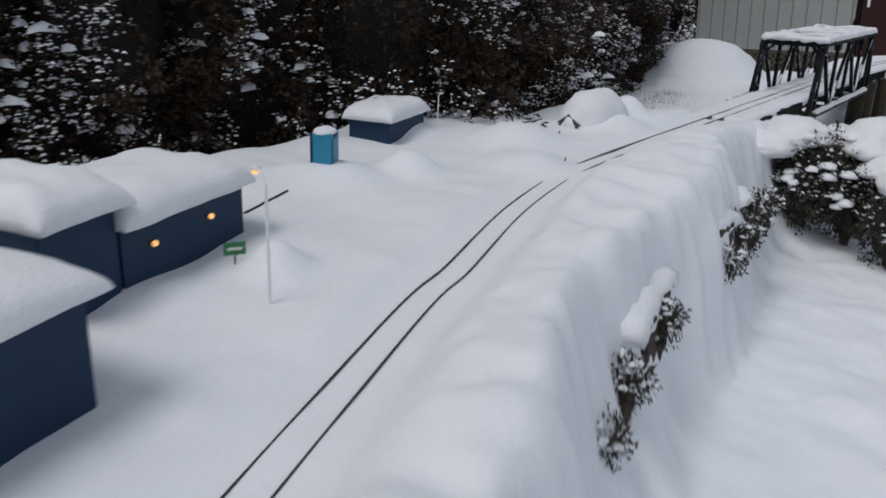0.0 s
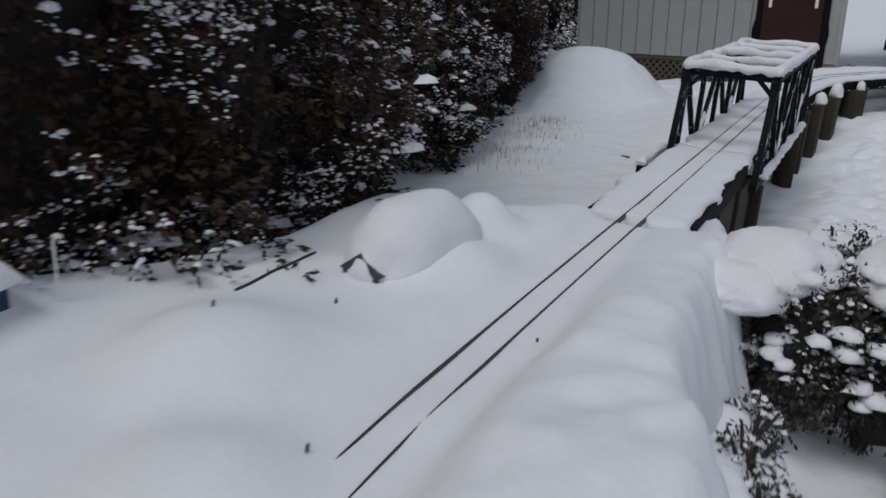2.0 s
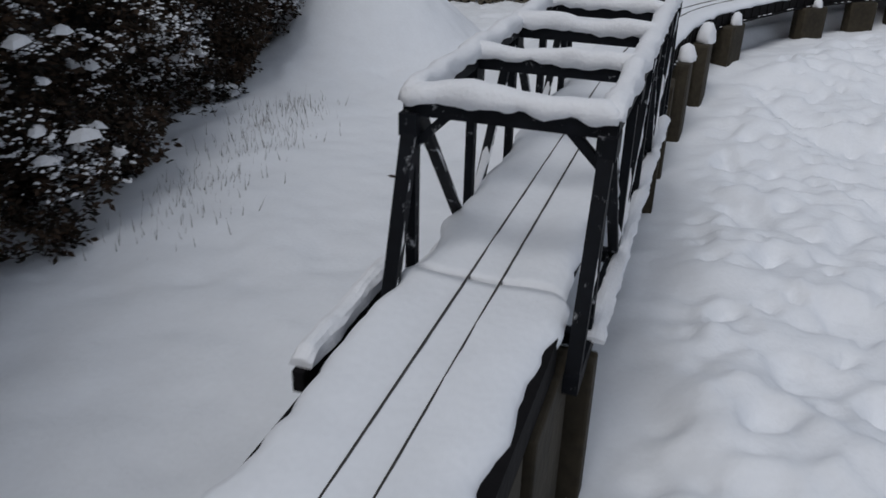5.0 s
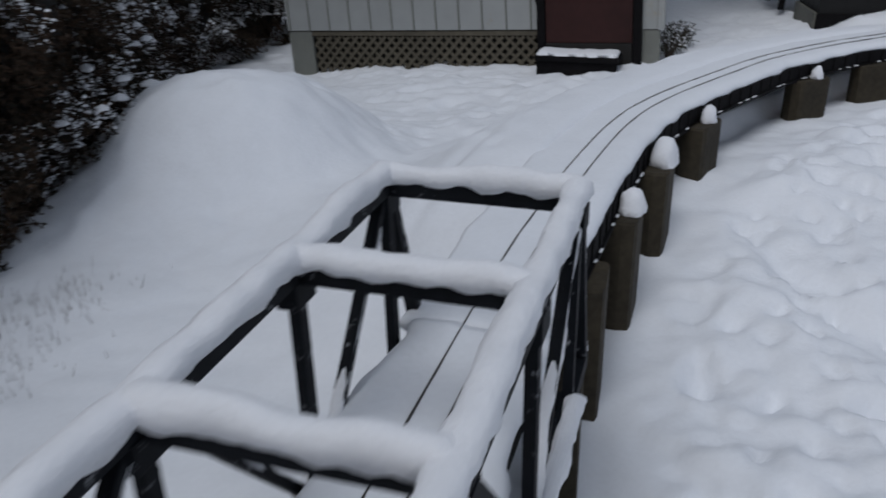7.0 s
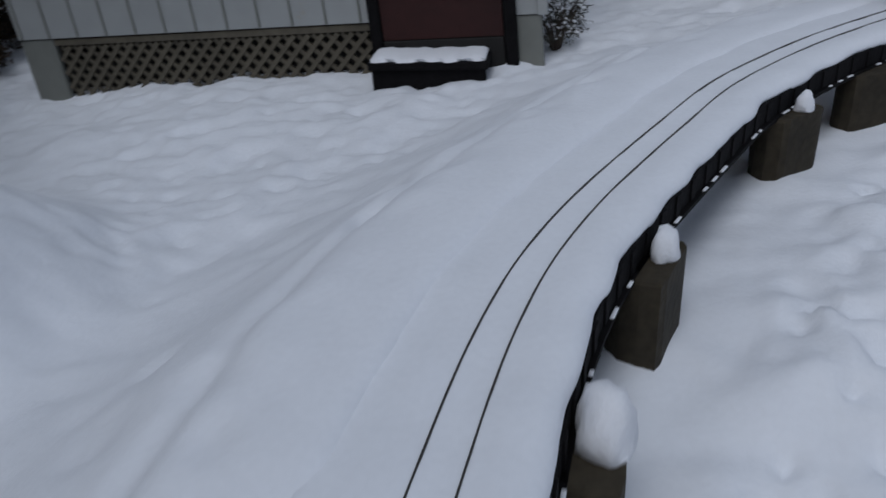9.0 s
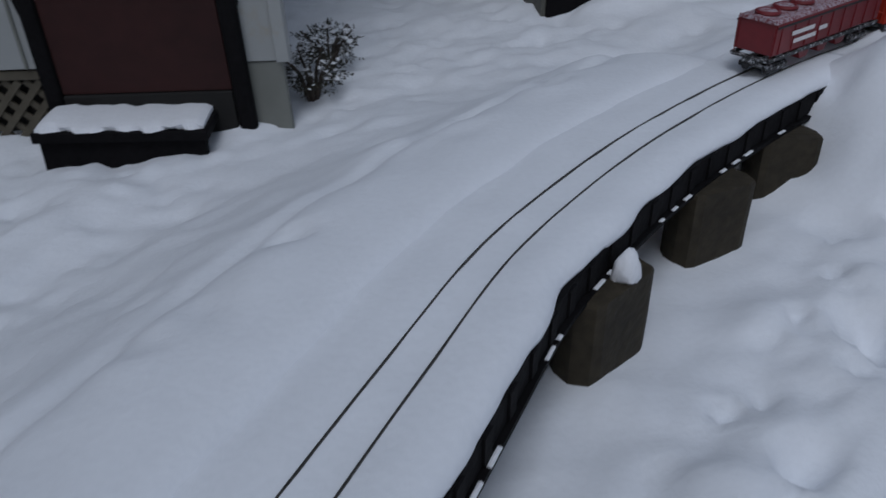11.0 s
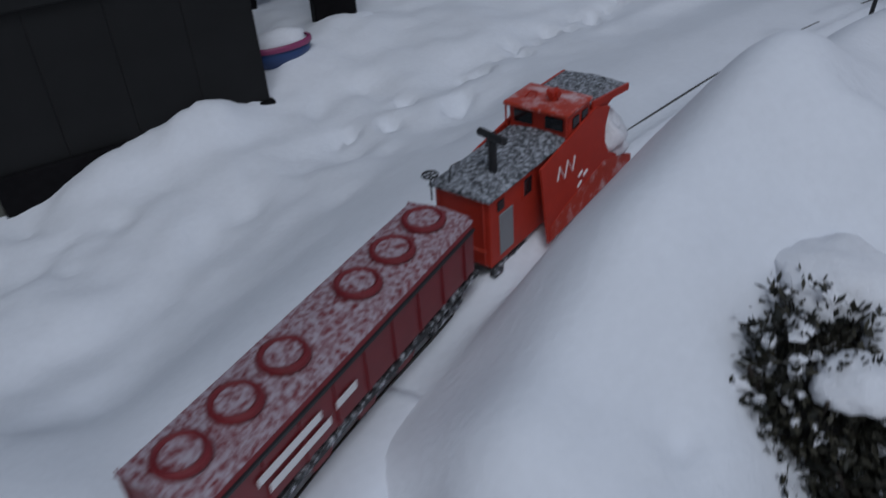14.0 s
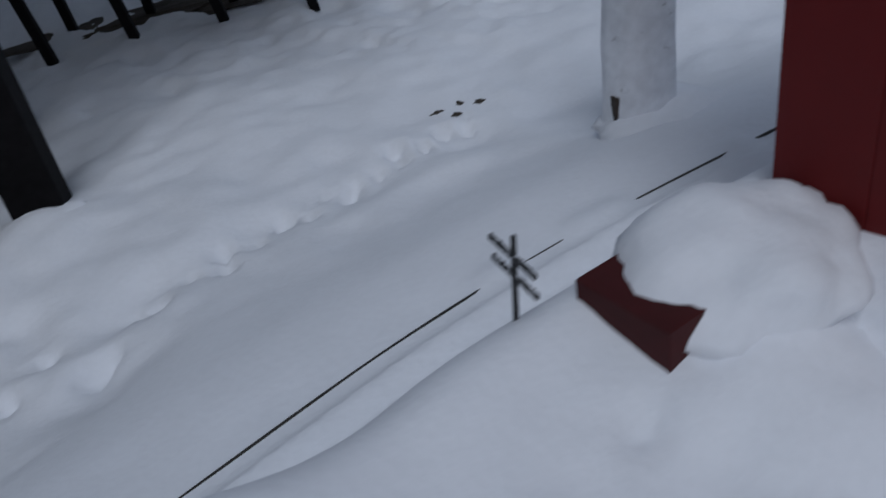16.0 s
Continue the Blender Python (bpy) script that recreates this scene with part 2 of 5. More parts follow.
def snow_slab(x0, x1, y0, y1, z, h, seed=0.0, n=18):
    """Deep snow on a flat roof: level on top, rounded and slightly overhanging at the rim."""
    bm = bmesh.new()
    cx, cy, rx, ry = (x0 + x1) / 2, (y0 + y1) / 2, (x1 - x0) / 2, (y1 - y0) / 2
    grid = []
    for i in range(n + 1):
        row = []
        for j in range(n + 1):
            u, v = -math.cos(math.pi * i / n), -math.cos(math.pi * j / n)
            k = max(0.0, (1 - abs(u) ** 5) * (1 - abs(v) ** 5)) ** 0.42
            w = 1 + 0.05 * fbm(u + seed, v, 0, 2.0, 3)
            row.append(bm.verts.new((cx + u * rx * w, cy + v * ry * w, z + h * k * (1 + 0.22 * fbm(u * 1.5, v * 1.5 + seed, 0, 1.2, 3)) - 0.06 * h * (k == 0))))
        grid.append(row)
    for i in range(n):
        for j in range(n):
            bm.faces.new((grid[i][j], grid[i + 1][j], grid[i + 1][j + 1], grid[i][j + 1]))
    rim = [grid[i][0] for i in range(n)] + [grid[n][j] for j in range(n)] + [grid[i][n] for i in range(n, 0, -1)] + [grid[0][j] for j in range(n, 0, -1)]
    bm.faces.new(rim[::-1])
    return bm


def sprays(points, normals, size, rng, per=3, droop=0.3):
    """Leaf sprays as kite-shaped pieces fanned about each point."""
    vs, fs = [], []
    for p, n in zip(points, normals):
        for _ in range(per):
            d = Vector((n[0] + rng.gauss(0, 0.6), n[1] + rng.gauss(0, 0.6), n[2] + rng.gauss(0, 0.5) - droop)).normalized()
            s = d.orthogonal().normalized()
            s.rotate(Matrix.Rotation(rng.random() * math.tau, 3, d))
            L = size * rng.uniform(0.6, 1.4)
            w = L * rng.uniform(0.13, 0.26)
            o = Vector(p) + Vector((rng.gauss(0, 1), rng.gauss(0, 1), rng.gauss(0, 1))) * size * 0.35
            i = len(vs)
            vs += [o, o + d * L * 0.55 + s * w, o + d * L, o + d * L * 0.5 - s * w]
            fs.append((i, i + 1, i + 2, i + 3))
    return vs, fs


def flakes(points, size, rng):
    """Small tufts of snow, each a squashed, uneven lump."""
    vs, fs = [], []
    for p in points:
        r = size * rng.uniform(0.4, 1.5)
        i = len(vs)
        n = 6
        sx, sy = rng.uniform(0.7, 1.6), rng.uniform(0.6, 1.2)
        rot = rng.random() * math.tau
        for lev, (rr, zz) in enumerate(((1.0, -0.15), (0.72, 0.28))):
            for k in range(n):
                a = k * math.tau / n
                q = r * rr * rng.uniform(0.75, 1.2)
                x, y = math.cos(a) * q * sx, math.sin(a) * q * sy
                vs.append(Vector((p[0] + x * math.cos(rot) - y * math.sin(rot), p[1] + x * math.sin(rot) + y * math.cos(rot), p[2] + zz * r - 0.25 * abs(x))))
        vs.append(Vector((p[0], p[1], p[2] + r * 0.42)))
        for k in range(n):
            j = (k + 1) % n
            fs += [(i + k, i + j, i + n + j, i + n + k), (i + n + k, i + n + j, i + 2 * n)]
        fs.append(tuple(i + k for k in range(n - 1, -1, -1)))
    return vs, fs


# ---- the railway's line in plan ----
LINE = [(1.0, -4.85), (0.60, -3.92), (0.262, -3.009), (0.209, -2.814), (0.146, -2.621), (0.087, -2.429), (0.043, -2.237), (0.009, -2.037), (-0.004, -1.837), (-0.008, -1.6), (-0.010, -0.6), (-0.011, 0.2), (-0.010, 0.9),
        (-0.005, 1.367), (0.006, 1.561), (0.0175, 1.763), (0.038, 1.964), (0.065, 2.166), (0.1095, 2.36), (0.179, 2.547), (0.2655, 2.729), (0.357, 2.909), (0.449, 3.084), (0.567, 3.247), (0.697, 3.403), (0.839, 3.548),
        (0.981, 3.679), (1.138, 3.808), (1.303, 3.926), (1.47, 4.028), (1.649, 4.125), (1.835, 4.206), (2.024, 4.28), (2.203, 4.336), (2.394, 4.383), (2.588, 4.421), (3.4, 4.56)]


def catmull(pts, step=0.01):
    pts = [2 * Vector(pts[0]) - Vector(pts[1])] + [Vector(p) for p in pts] + [2 * Vector(pts[-1]) - Vector(pts[-2])]
    out = []
    for a, b, c, d in zip(pts, pts[1:], pts[2:], pts[3:]):
        n = max(2, int((c - b).length / step))
        for i in range(n):
            u = i / n
            out.append(0.5 * (2 * b + (c - a) * u + (2 * a - 5 * b + 4 * c - d) * u * u + (3 * b - a - 3 * c + d) * u ** 3))
    out.append(pts[-2])
    return out


AXIS = catmull(LINE)
for _ in range(30):
    AXIS = [AXIS[0]] + [(a + 2 * b + c) / 4 for a, b, c in zip(AXIS, AXIS[1:], AXIS[2:])] + [AXIS[-1]]
AX = np.array([(p.x, p.y) for p in AXIS])
AS = np.concatenate([[0], np.cumsum(np.hypot(*np.diff(AX, axis=0).T))])
AT = np.gradient(AX, axis=0)
AT /= np.hypot(AT[:, 0], AT[:, 1])[:, None]


def along(s, d=0.0, z=0.0):
    """The point at arc length s along the line, d to its right, at height z."""
    x, y = np.interp(s, AS, AX[:, 0]), np.interp(s, AS, AX[:, 1])
    tx, ty = np.interp(s, AS, AT[:, 0]), np.interp(s, AS, AT[:, 1])
    return Vector((x + ty * d, y - tx * d, z))


def heading(s):
    return math.degrees(math.atan2(np.interp(s, AS, AT[:, 0]), np.interp(s, AS, AT[:, 1])))


def s_near(x, y):
    return float(AS[np.argmin((AX[:, 0] - x) ** 2 + (AX[:, 1] - y) ** 2)])


S_APP, S_BR0, S_BR1 = s_near(0, -0.72), s_near(0, 0), s_near(0, 1.09)
S_END = s_near(1.09, 3.77)

# ---- ground: one sheet of snow ----
def smooth(a, b, v):
    u = np.clip((v - a) / (b - a), 0, 1)
    return u * u * (3 - 2 * u)


def vnoise(x, y, s, seed):
    """Smooth value noise on arrays, on a turned grid."""
    if seed >= 30 or seed in (2, 3, 4, 5, 9):
        c, q = math.cos(seed * 1.3), math.sin(seed * 1.3)
        x, y = x * c - y * q, x * q + y * c
    x, y = x * s + seed * 17.3, y * s + seed * 5.7
    ix, iy = np.floor(x), np.floor(y)
    fx, fy = x - ix, y - iy
    fx, fy = fx * fx * (3 - 2 * fx), fy * fy * (3 - 2 * fy)
    h = lambda a, b: np.modf(np.abs(np.sin(a * 127.1 + b * 311.7 + seed) * 43758.5453))[0]
    return (h(ix, iy) * (1 - fx) + h(ix + 1, iy) * fx) * (1 - fy) + (h(ix, iy + 1) * (1 - fx) + h(ix + 1, iy + 1) * fx) * fy - 0.5


def pits(x, y, scale, seed, size=0.42):
    """Soft dents, one in each cell of a turned and jittered grid, of uneven size and depth: 0 to 1."""
    c, q = math.cos(seed * 0.77), math.sin(seed * 0.77)
    x, y = (x * c - y * q) * scale + seed * 3.1, (x * q + y * c) * scale - seed * 1.7
    ix, iy = np.floor(x), np.floor(y)
    h = lambda a, b, k: np.modf(np.abs(np.sin(a * 127.1 + b * 311.7 + seed + k * 41.3) * 43758.5453))[0]
    out = np.zeros_like(x)
    for dx in (-1, 0, 1):
        for dy in (-1, 0, 1):
            a, b = ix + dx, iy + dy
            ex, ey = x - a - 0.15 - 0.7 * h(a, b, 0), y - b - 0.15 - 0.7 * h(a, b, 1)
            turn = h(a, b, 2) * 3.14
            u, v = ex * np.cos(turn) + ey * np.sin(turn), (ey * np.cos(turn) - ex * np.sin(turn)) * 1.5
            r = size * (0.55 + 0.6 * h(a, b, 3))
            out = np.maximum(out, smooth(1.0, 0.35, np.sqrt(u * u + v * v) / r) * (0.25 + 0.75 * h(a, b, 4)))
    return out


def line_coords(x, y):
    s, d = np.empty(x.size), np.empty(x.size)
    sub = slice(None, None, 4)
    ax, at, as_ = AX[sub], AT[sub], AS[sub]
    for i in range(0, x.size, 20000):
        px, py = x.ravel()[i:i + 20000], y.ravel()[i:i + 20000]
        k = np.argmin((px[:, None] - ax[:, 0]) ** 2 + (py[:, None] - ax[:, 1]) ** 2, axis=1)
        ex, ey = px - ax[k, 0], py - ax[k, 1]
        s[i:i + 20000] = as_[k] + ex * at[k, 0] + ey * at[k, 1]
        d[i:i + 20000] = ex * at[k, 1] - ey * at[k, 0]
    return s.reshape(x.shape), d.reshape(x.shape)


def gauss(x, y, cx, cy, r, p=2.0):
    return np.exp(-(((x - cx) ** 2 + (y - cy) ** 2) / r ** 2) ** (p / 2))


# a trail of hoof-like prints beside the line, with a few scattered ones
FOOTPRINTS = [(1.50, 4.63, 0.022), (1.63, 4.61, 0.026), (1.66, 4.63, 0.020), (1.56, 4.70, 0.018), (1.43, 4.66, 0.016)]
for _k in range(26):
    _u = _k / 25
    FOOTPRINTS.append((1.70 + 0.72 * _u + 0.016 * math.sin(_k * 2.9), 4.70 + 0.33 * _u ** 0.9 + 0.02 * math.cos(_k * 4.3), 0.012 + 0.007 * math.sin(_k * 7.7)))


def terrain(x, y):
    s, d = line_coords(x, y)
    # the lawns on both sides
    left = -0.30 + smooth(1.5, 3.6, y) * (np.clip(-0.43 + (x + 2) * 0.09, -0.49, -0.09) + 0.30)
    right = np.interp(y, [-0.5, 1.2, 1.75, 2.1, 2.45, 3.15, 3.7], [-0.35, -0.335, -0.31, -0.285, -0.21, -0.20, -0.18])
    side = smooth(-0.08, 0.08, d)
    h = left * (1 - side) + right * side
    h += 0.05 * vnoise(x, y, 1.1, 1) + 0.026 * vnoise(x, y, 3.7, 2) + 0.014 * vnoise(x, y, 11, 3) + 0.006 * vnoise(x, y, 24, 31)
    # trodden patches
    trod = smooth(0.4, 0.9, np.abs(d)) * smooth(0.0, 0.35, vnoise(x, y, 0.8, 9) + 0.2)
    yard = smooth(0.17, 0.36, d) * smooth(-1.2, 0.0, y)
    fine = 0.018 * vnoise(x, y, 19, 53) + 0.014 * vnoise(x, y, 33, 59)
    h += yard * (0.06 * vnoise(x, y, 3.1, 51) + 0.035 * vnoise(x, y, 8.5, 52) + fine + 0.03 - 0.042 * pits(x, y, 4.4, 2) - 0.030 * pits(x, y, 9.5, 5))
    h -= smooth(0.22, 0.4, -d) * smooth(1.2, 2.6, y) * (0.028 * pits(x, y, 3.4, 7) + 0.012 * pits(x, y, 9.0, 8) - 0.5 * fine) * smooth(-0.2, 0.15, vnoise(x, y, 1.3, 61) + 0.05)
    h += 0.0045 * vnoise(x, y, 29, 54) + (0.010 * vnoise(x, y, 13, 55) + 0.018 * vnoise(x, y, 5.5, 56)) * smooth(2.2, 3.2, y) * smooth(0.2, 0.35, -d)
    h += trod * (0.25 + 0.6 * smooth(0.1, 0.5, d)) * (0.030 * vnoise(x, y, 7, 4) + 0.016 * vnoise(x, y, 15, 5) + 0.010 * vnoise(x, y, 33, 32))
    # the raised garden bed before the bridge
    xr = np.interp(y, [-4.9, -3.05, -2.3, -1.79, -1.25, -0.95, -0.6], [1.35, 0.60, 0.44, 0.40, 0.27, 0.25, 0.22]) + 0.09 * vnoise(x, y, 4.5, 6) + 0.022 * vnoise(x, y, 11, 37) + 0.010 * vnoise(x, y, 25, 38)
    bed = smooth(0.10, -0.085, x - xr) * smooth(-0.42, -1.05, y + 0.12 * vnoise(x, y, 2.5, 8) - 0.42 * smooth(-0.3, 0.2, x)) * smooth(-0.90, -0.66, x - 0.17 * smooth(-2.0, -1.5, y))
    top = 0.012 + 0.020 * vnoise(x, y, 2.2, 11) + 0.016 * vnoise(x, y, 6, 12) + 0.02 * smooth(-0.45, -0.75, x)
    top += smooth(0.06, 0.15, d) * smooth(-1.0, -1.7, y) * (0.052 + 0.036 * vnoise(x, y, 5, 33) + 0.024 * vnoise(x, y, 12, 34) + 0.012 * vnoise(x, y, 27, 35)) + 0.006 * vnoise(x, y, 17, 36) * smooth(0.06, 0.12, np.abs(d))
    h = h * (1 - bed) + top * bed
    h += 4 * bed * (1 - bed) * smooth(0.1, 0.2, x) * (0.09 * vnoise(x, y, 8, 65) + 0.07 * vnoise(x, y, 17, 66) + 0.03 * vnoise(x, y, 34, 67))
    # the line on the bed, with the drift that the plough throws aside
    onbed = smooth(S_APP - 0.02, S_APP - 0.12, s)
    lane = smooth(0.10, 0.045, np.abs(d)) * onbed
    h = h * (1 - lane) + (-0.0046 + 0.0026 * smooth(-1.7, -2.1, y) + 0.004 * vnoise(x, y, 6, 13) + 0.005 * smooth(0.15, 0.4, vnoise(s, s * 0, 4.1, 64)) * gauss(d, d * 0, 0.024, 0, 0.016)) * lane
    # the line past the trestle lies on the snow
    past = smooth(S_END - 0.25, S_END + 0.1, s)
    bank = past * smooth(0.04, 0.22, d + 0.03 * vnoise(x, y, 5, 41)) * smooth(0.9, 0.35, d) * (0.10 + 0.04 * smooth(S_END + 0.3, S_END + 0.9, s))
    h = h * (1 - past * smooth(0.45, 0.15, np.abs(d))) + past * smooth(0.45, 0.15, np.abs(d)) * (-0.02 * smooth(0.06, 0.3, -d)) + bank
    h += past * smooth(0.15, 0.7, d) * 0.10
    lane2 = past * np.where(d > 0, smooth(0.082, 0.046, d), smooth(0.11, 0.05, -d))
    h = h * (1 - lane2) + (-0.0022 + 0.006 * vnoise(x, y, 7, 14)) * lane2
    h += 0.022 * past * gauss(d, d * 0, 0.028, 0, 0.016) * smooth(-0.05, 0.3, vnoise(s, s * 0, 3.3, 15) + smooth(S_END + 0.3, S_END + 0.7, s) * 0.6)
    # the bank thrown up against the side of the train
    h += 0.062 * past * smooth(0.046, 0.115, d + 0.012 * vnoise(x, y, 12, 63)) * smooth(0.6, 0.2, d) * smooth(S_END + 0.15, S_END + 0.4, s) * smooth(s_near(1.9, 4.23), s_near(1.66, 4.13), s)
    # the lawn climbs to the foot of the trestle from the house side
    tres = smooth(S_BR1 + 0.1, S_BR1 + 0.9, s) * smooth(S_END + 0.1, S_END - 0.1, s)
    rise = tres * smooth(-0.9, -0.25, d) * smooth(0.02, -0.1, d)
    h = h * (1 - rise) + (0.001 - 0.104 * smooth(-0.15, -0.7, d) + 0.006 * vnoise(x, y, 3, 16) + (0.020 * vnoise(x, y, 8, 57) + 0.012 * vnoise(x, y, 15, 58) - 0.018 * pits(x, y, 5.5, 9) - 0.016 * gauss(d + 0.05 * vnoise(s, s * 0, 2.3, 62), d * 0, -0.33, 0, 0.022)) * smooth(-0.17, -0.3, d)) * rise
    # heaps: covered shrub by the hedge, small ones on the bed
    dome = np.exp(-(((x + 1.25) / 0.44) ** 2 + ((y - 2.54) / 0.52) ** 2) ** 1.9)
    h += 0.32 * dome * (1 + 0.25 * vnoise(x, y, 2.2, 17))
    h += 0.05 * gauss(x, y, -0.75, 2.15, 0.28) + 0.05 * gauss(x, y, -1.35, 1.9, 0.3)
    for cx, cy, r, a in ((-0.19, -1.38, 0.10, 0.03), (-0.225, -1.18, 0.062, 0.06), (2.29, 3.96, 0.11, 0.05), (1.77, 3.90, 0.12, 0.04), (2.03, 3.84, 0.25, 0.04), (-0.26, -2.35, 0.07, 0.05), (-0.43, -2.72, 0.13, 0.03), (-0.1, -2.05, 0.1, 0.03), (-0.62, -2.0, 0.12, 0.05),
                         (-0.28, -1.85, 0.12, 0.05), (0.32, -0.98, 0.13, 0.07), (0.30, -1.28, 0.1, 0.05), (0.0, -3.02, 0.05, 0.045), (0.42, -0.62, 0.16, 0.08), (0.45, -0.3, 0.2, 0.06)):
        h += a * gauss(x, y, cx, cy, r, 2.6)
    for cx, cy, r in FOOTPRINTS:
        h -= 0.030 * gauss(x, y, cx, cy, r, 4) - 0.006 * gauss(x, y, cx + 0.02, cy + 0.02, r)
    # deep snow round the buried house and against the tower, and along the foot of the bin
    h += past * 0.05 * gauss(x, y, 2.37, 4.03, 0.12, 2.2)
    h += 0.02 * gauss(x, y, -0.31, 3.99, 0.2, 3)
    h += 0.045 * smooth(0.85, 1.0, x) * smooth(1.36, 1.2, x) * gauss(y - 0.14 * (x - 0.8), y * 0, 4.74, 0, 0.06, 2.4)
    # snow that bridges the left rail here and there
    for cx, cy in ((2.19, 4.357), (2.34, 4.395), (2.39, 4.405), (2.64, 4.455)):
        h += 0.012 * gauss(x, y, cx, cy, 0.030, 3)
    # path trodden along the line on the house side
    h -= 0.03 * smooth(S_END - 0.3, S_END + 0.2, s) * gauss(d + 0.02 * vnoise(s, s * 0, 3, 18), d * 0, -0.55, 0, 0.07) * (0.6 + vnoise(x, y, 9, 19))
    # snow cut away under the bridge and the trestle
    under = smooth(S_APP + 0.02, S_APP + 0.2, s) * smooth(S_END - 0.02, S_END - 0.15, s) * np.where(d > 0, smooth(0.24, 0.13, d), np.where(s < S_BR1 + 0.3, smooth(0.19, 0.11, -d), smooth(0.10, 0.07, -d)))
    tight = smooth(S_APP - 0.22, S_APP - 0.12, s) * smooth(S_END + 0.06, S_END - 0.04, s) * np.where(d > 0, smooth(0.17, 0.12, d), np.where(s < S_BR1 + 0.3, smooth(0.16, 0.12, -d), smooth(0.13, 0.075, -d)))
    h = h * (1 - tight) + np.minimum(h, -0.03) * tight
    low = np.minimum(h, -0.26 + 0.10 * smooth(S_BR1 + 0.3, S_BR1 + 1.3, s) + 0.03 * smooth(S_END - 0.9, S_END - 0.3, s) - 0.02 * smooth(-0.05, 0.1, d))
    h = h * (1 - under) + low * under
    h += 0.015 * gauss(x, y, 1.17, 4.76, 0.10, 2) + 0.02 * gauss(x, y, 1.34, 4.86, 0.08, 2) - 0.19 * gauss(x, y, 1.66, 3.54, 0.15, 3) + 0.03 * gauss(x, y, 1.38, 4.985, 0.09) + 0.045 * gauss(x, y, 1.56, 5.10, 0.12) + 0.035 * gauss(x, y, -0.34, -2.55, 0.11, 3)
    near = smooth(-5.2, -2.8, x) * smooth(6.0, 3.4, x) * smooth(-7.5, -4.9, y) * smooth(9.5, 6.8, y)
    return h * near - 0.3 * (1 - near)


def axis_steps(lo, hi, step, far):
    core = np.arange(lo, hi, step)
    out = [step]
    while sum(out) < far:
        out.append(out[-1] * 1.25)
    c = np.cumsum(out)
    return np.concatenate([lo - c[::-1], core, hi - step + c])


gx, gy = axis_steps(-2.3, 3.3, 0.016, 70), axis_steps(-4.6, 6.4, 0.016, 70)
GX, GY = np.meshgrid(gx, gy)
GZ = terrain(GX, GY)
me = bpy.data.meshes.new("ground")
nx, ny = len(gx), len(gy)
idx = np.arange(nx * ny).reshape(ny, nx)
quads = np.stack([idx[:-1, :-1], idx[:-1, 1:], idx[1:, 1:], idx[1:, :-1]], -1).reshape(-1, 4)
me.vertices.add(nx * ny)
me.vertices.foreach_set("co", np.stack([GX, GY, GZ], -1).astype(np.float32).ravel())
me.loops.add(quads.size)
me.loops.foreach_set("vertex_index", quads.ravel().astype(np.int32))
me.polygons.add(len(quads))
me.polygons.foreach_set("loop_start", np.arange(0, quads.size, 4, dtype=np.int32))
me.polygons.foreach_set("use_smooth", np.ones(len(quads), dtype=bool))
me.update()
me.validate()
me.materials.append(SNOW)
tagged(new("ground", me), "deep fresh white snow over lawn and garden bed", "snow", kind="structure")


def floor_z(x, y):
    return float(terrain(np.array([x]), np.array([y]))[0])


# ---- track ----
track = thing("railway_track", pose(0, 0, 0), "narrow model railway track half buried in snow", "railway track", kind="structure")
for side in (-1, 1):
    bm = bmesh.new()
    rows = []
    for s in np.arange(0.02, AS[-1] - 0.02, 0.03):
        rows.append([bm.verts.new(along(s, side * 0.0225 + a, b)) for a, b in ((-0.0010, -0.012), (-0.0010, 0.0006), (0.0010, 0.0006), (0.0010, -0.012))])
    for a, b in zip(rows, rows[1:]):
        for k in range(3):
            bm.faces.new((a[k], a[k + 1], b[k + 1], b[k]))
    bm.faces.new(rows[0])
    bm.faces.new(rows[-1][::-1])
    part("rail", bm, RAIL, track, "dark weathered steel rail")


def deck_snow(s0, s1, w0, w1, thick, seed, rag=1.0, left=0.002, wide=0.0):
    """Snow lying level on a deck between d = w0 and d = w1, with soft, ragged edges."""
    bm = bmesh.new()
    ds = [0.0, 0.004, 0.014, 0.03, 0.05, 0.075, 0.5]
    rows = []
    for s in np.arange(s0, s1, 0.015):
        a = w0 - wide * min(1.0, max(0.0, (s - s0 - 0.3) / 0.3)) + 0.022 * rag * fbm(s, seed, 0, 7, 3)
        b = w1 + 0.020 * rag * fbm(s, seed + 9, 0, 7, 3)
        row = [bm.verts.new(along(s, a + 0.012, -thick))]
        mid = (a + b) / 2
        edge = [(a + u, v) for u, v in ((0.0, -thick * 0.75), (-0.002, -thick * 0.45), (0.006, min(left, -thick * 0.12)), (0.02, left), (0.05, left * 0.2))]
        edge += [(-0.034, -0.001), (-0.012, -0.0025), (0.012, -0.0025), (0.034, -0.001)]
        edge += [(b - u, v) for u, v in ((0.05, 0.003), (0.02, 0.003), (0.006, -thick * 0.12), (-0.002, -thick * 0.45), (0.0, -thick * 0.75))]
        for dd, z in edge:
            row.append(bm.verts.new(along(s, dd, z + ((0.003 if wide else 0.006) * fbm(s, dd * 2 + seed, 0, 8, 3) if abs(dd) > 0.03 else 0.0025 * fbm(s, dd, seed, 14, 2)))))
        row.append(bm.verts.new(along(s, b - 0.012, -thick)))
        rows.append(row)
    for p, q in zip(rows, rows[1:]):
        for k in range(len(p) - 1):
            bm.faces.new((p[k], p[k + 1], q[k + 1], q[k]))
        bm.faces.new((p[-1], p[0], q[0], q[-1]))
    bm.faces.new(rows[0])
    bm.faces.new(rows[-1][::-1])
    return bm


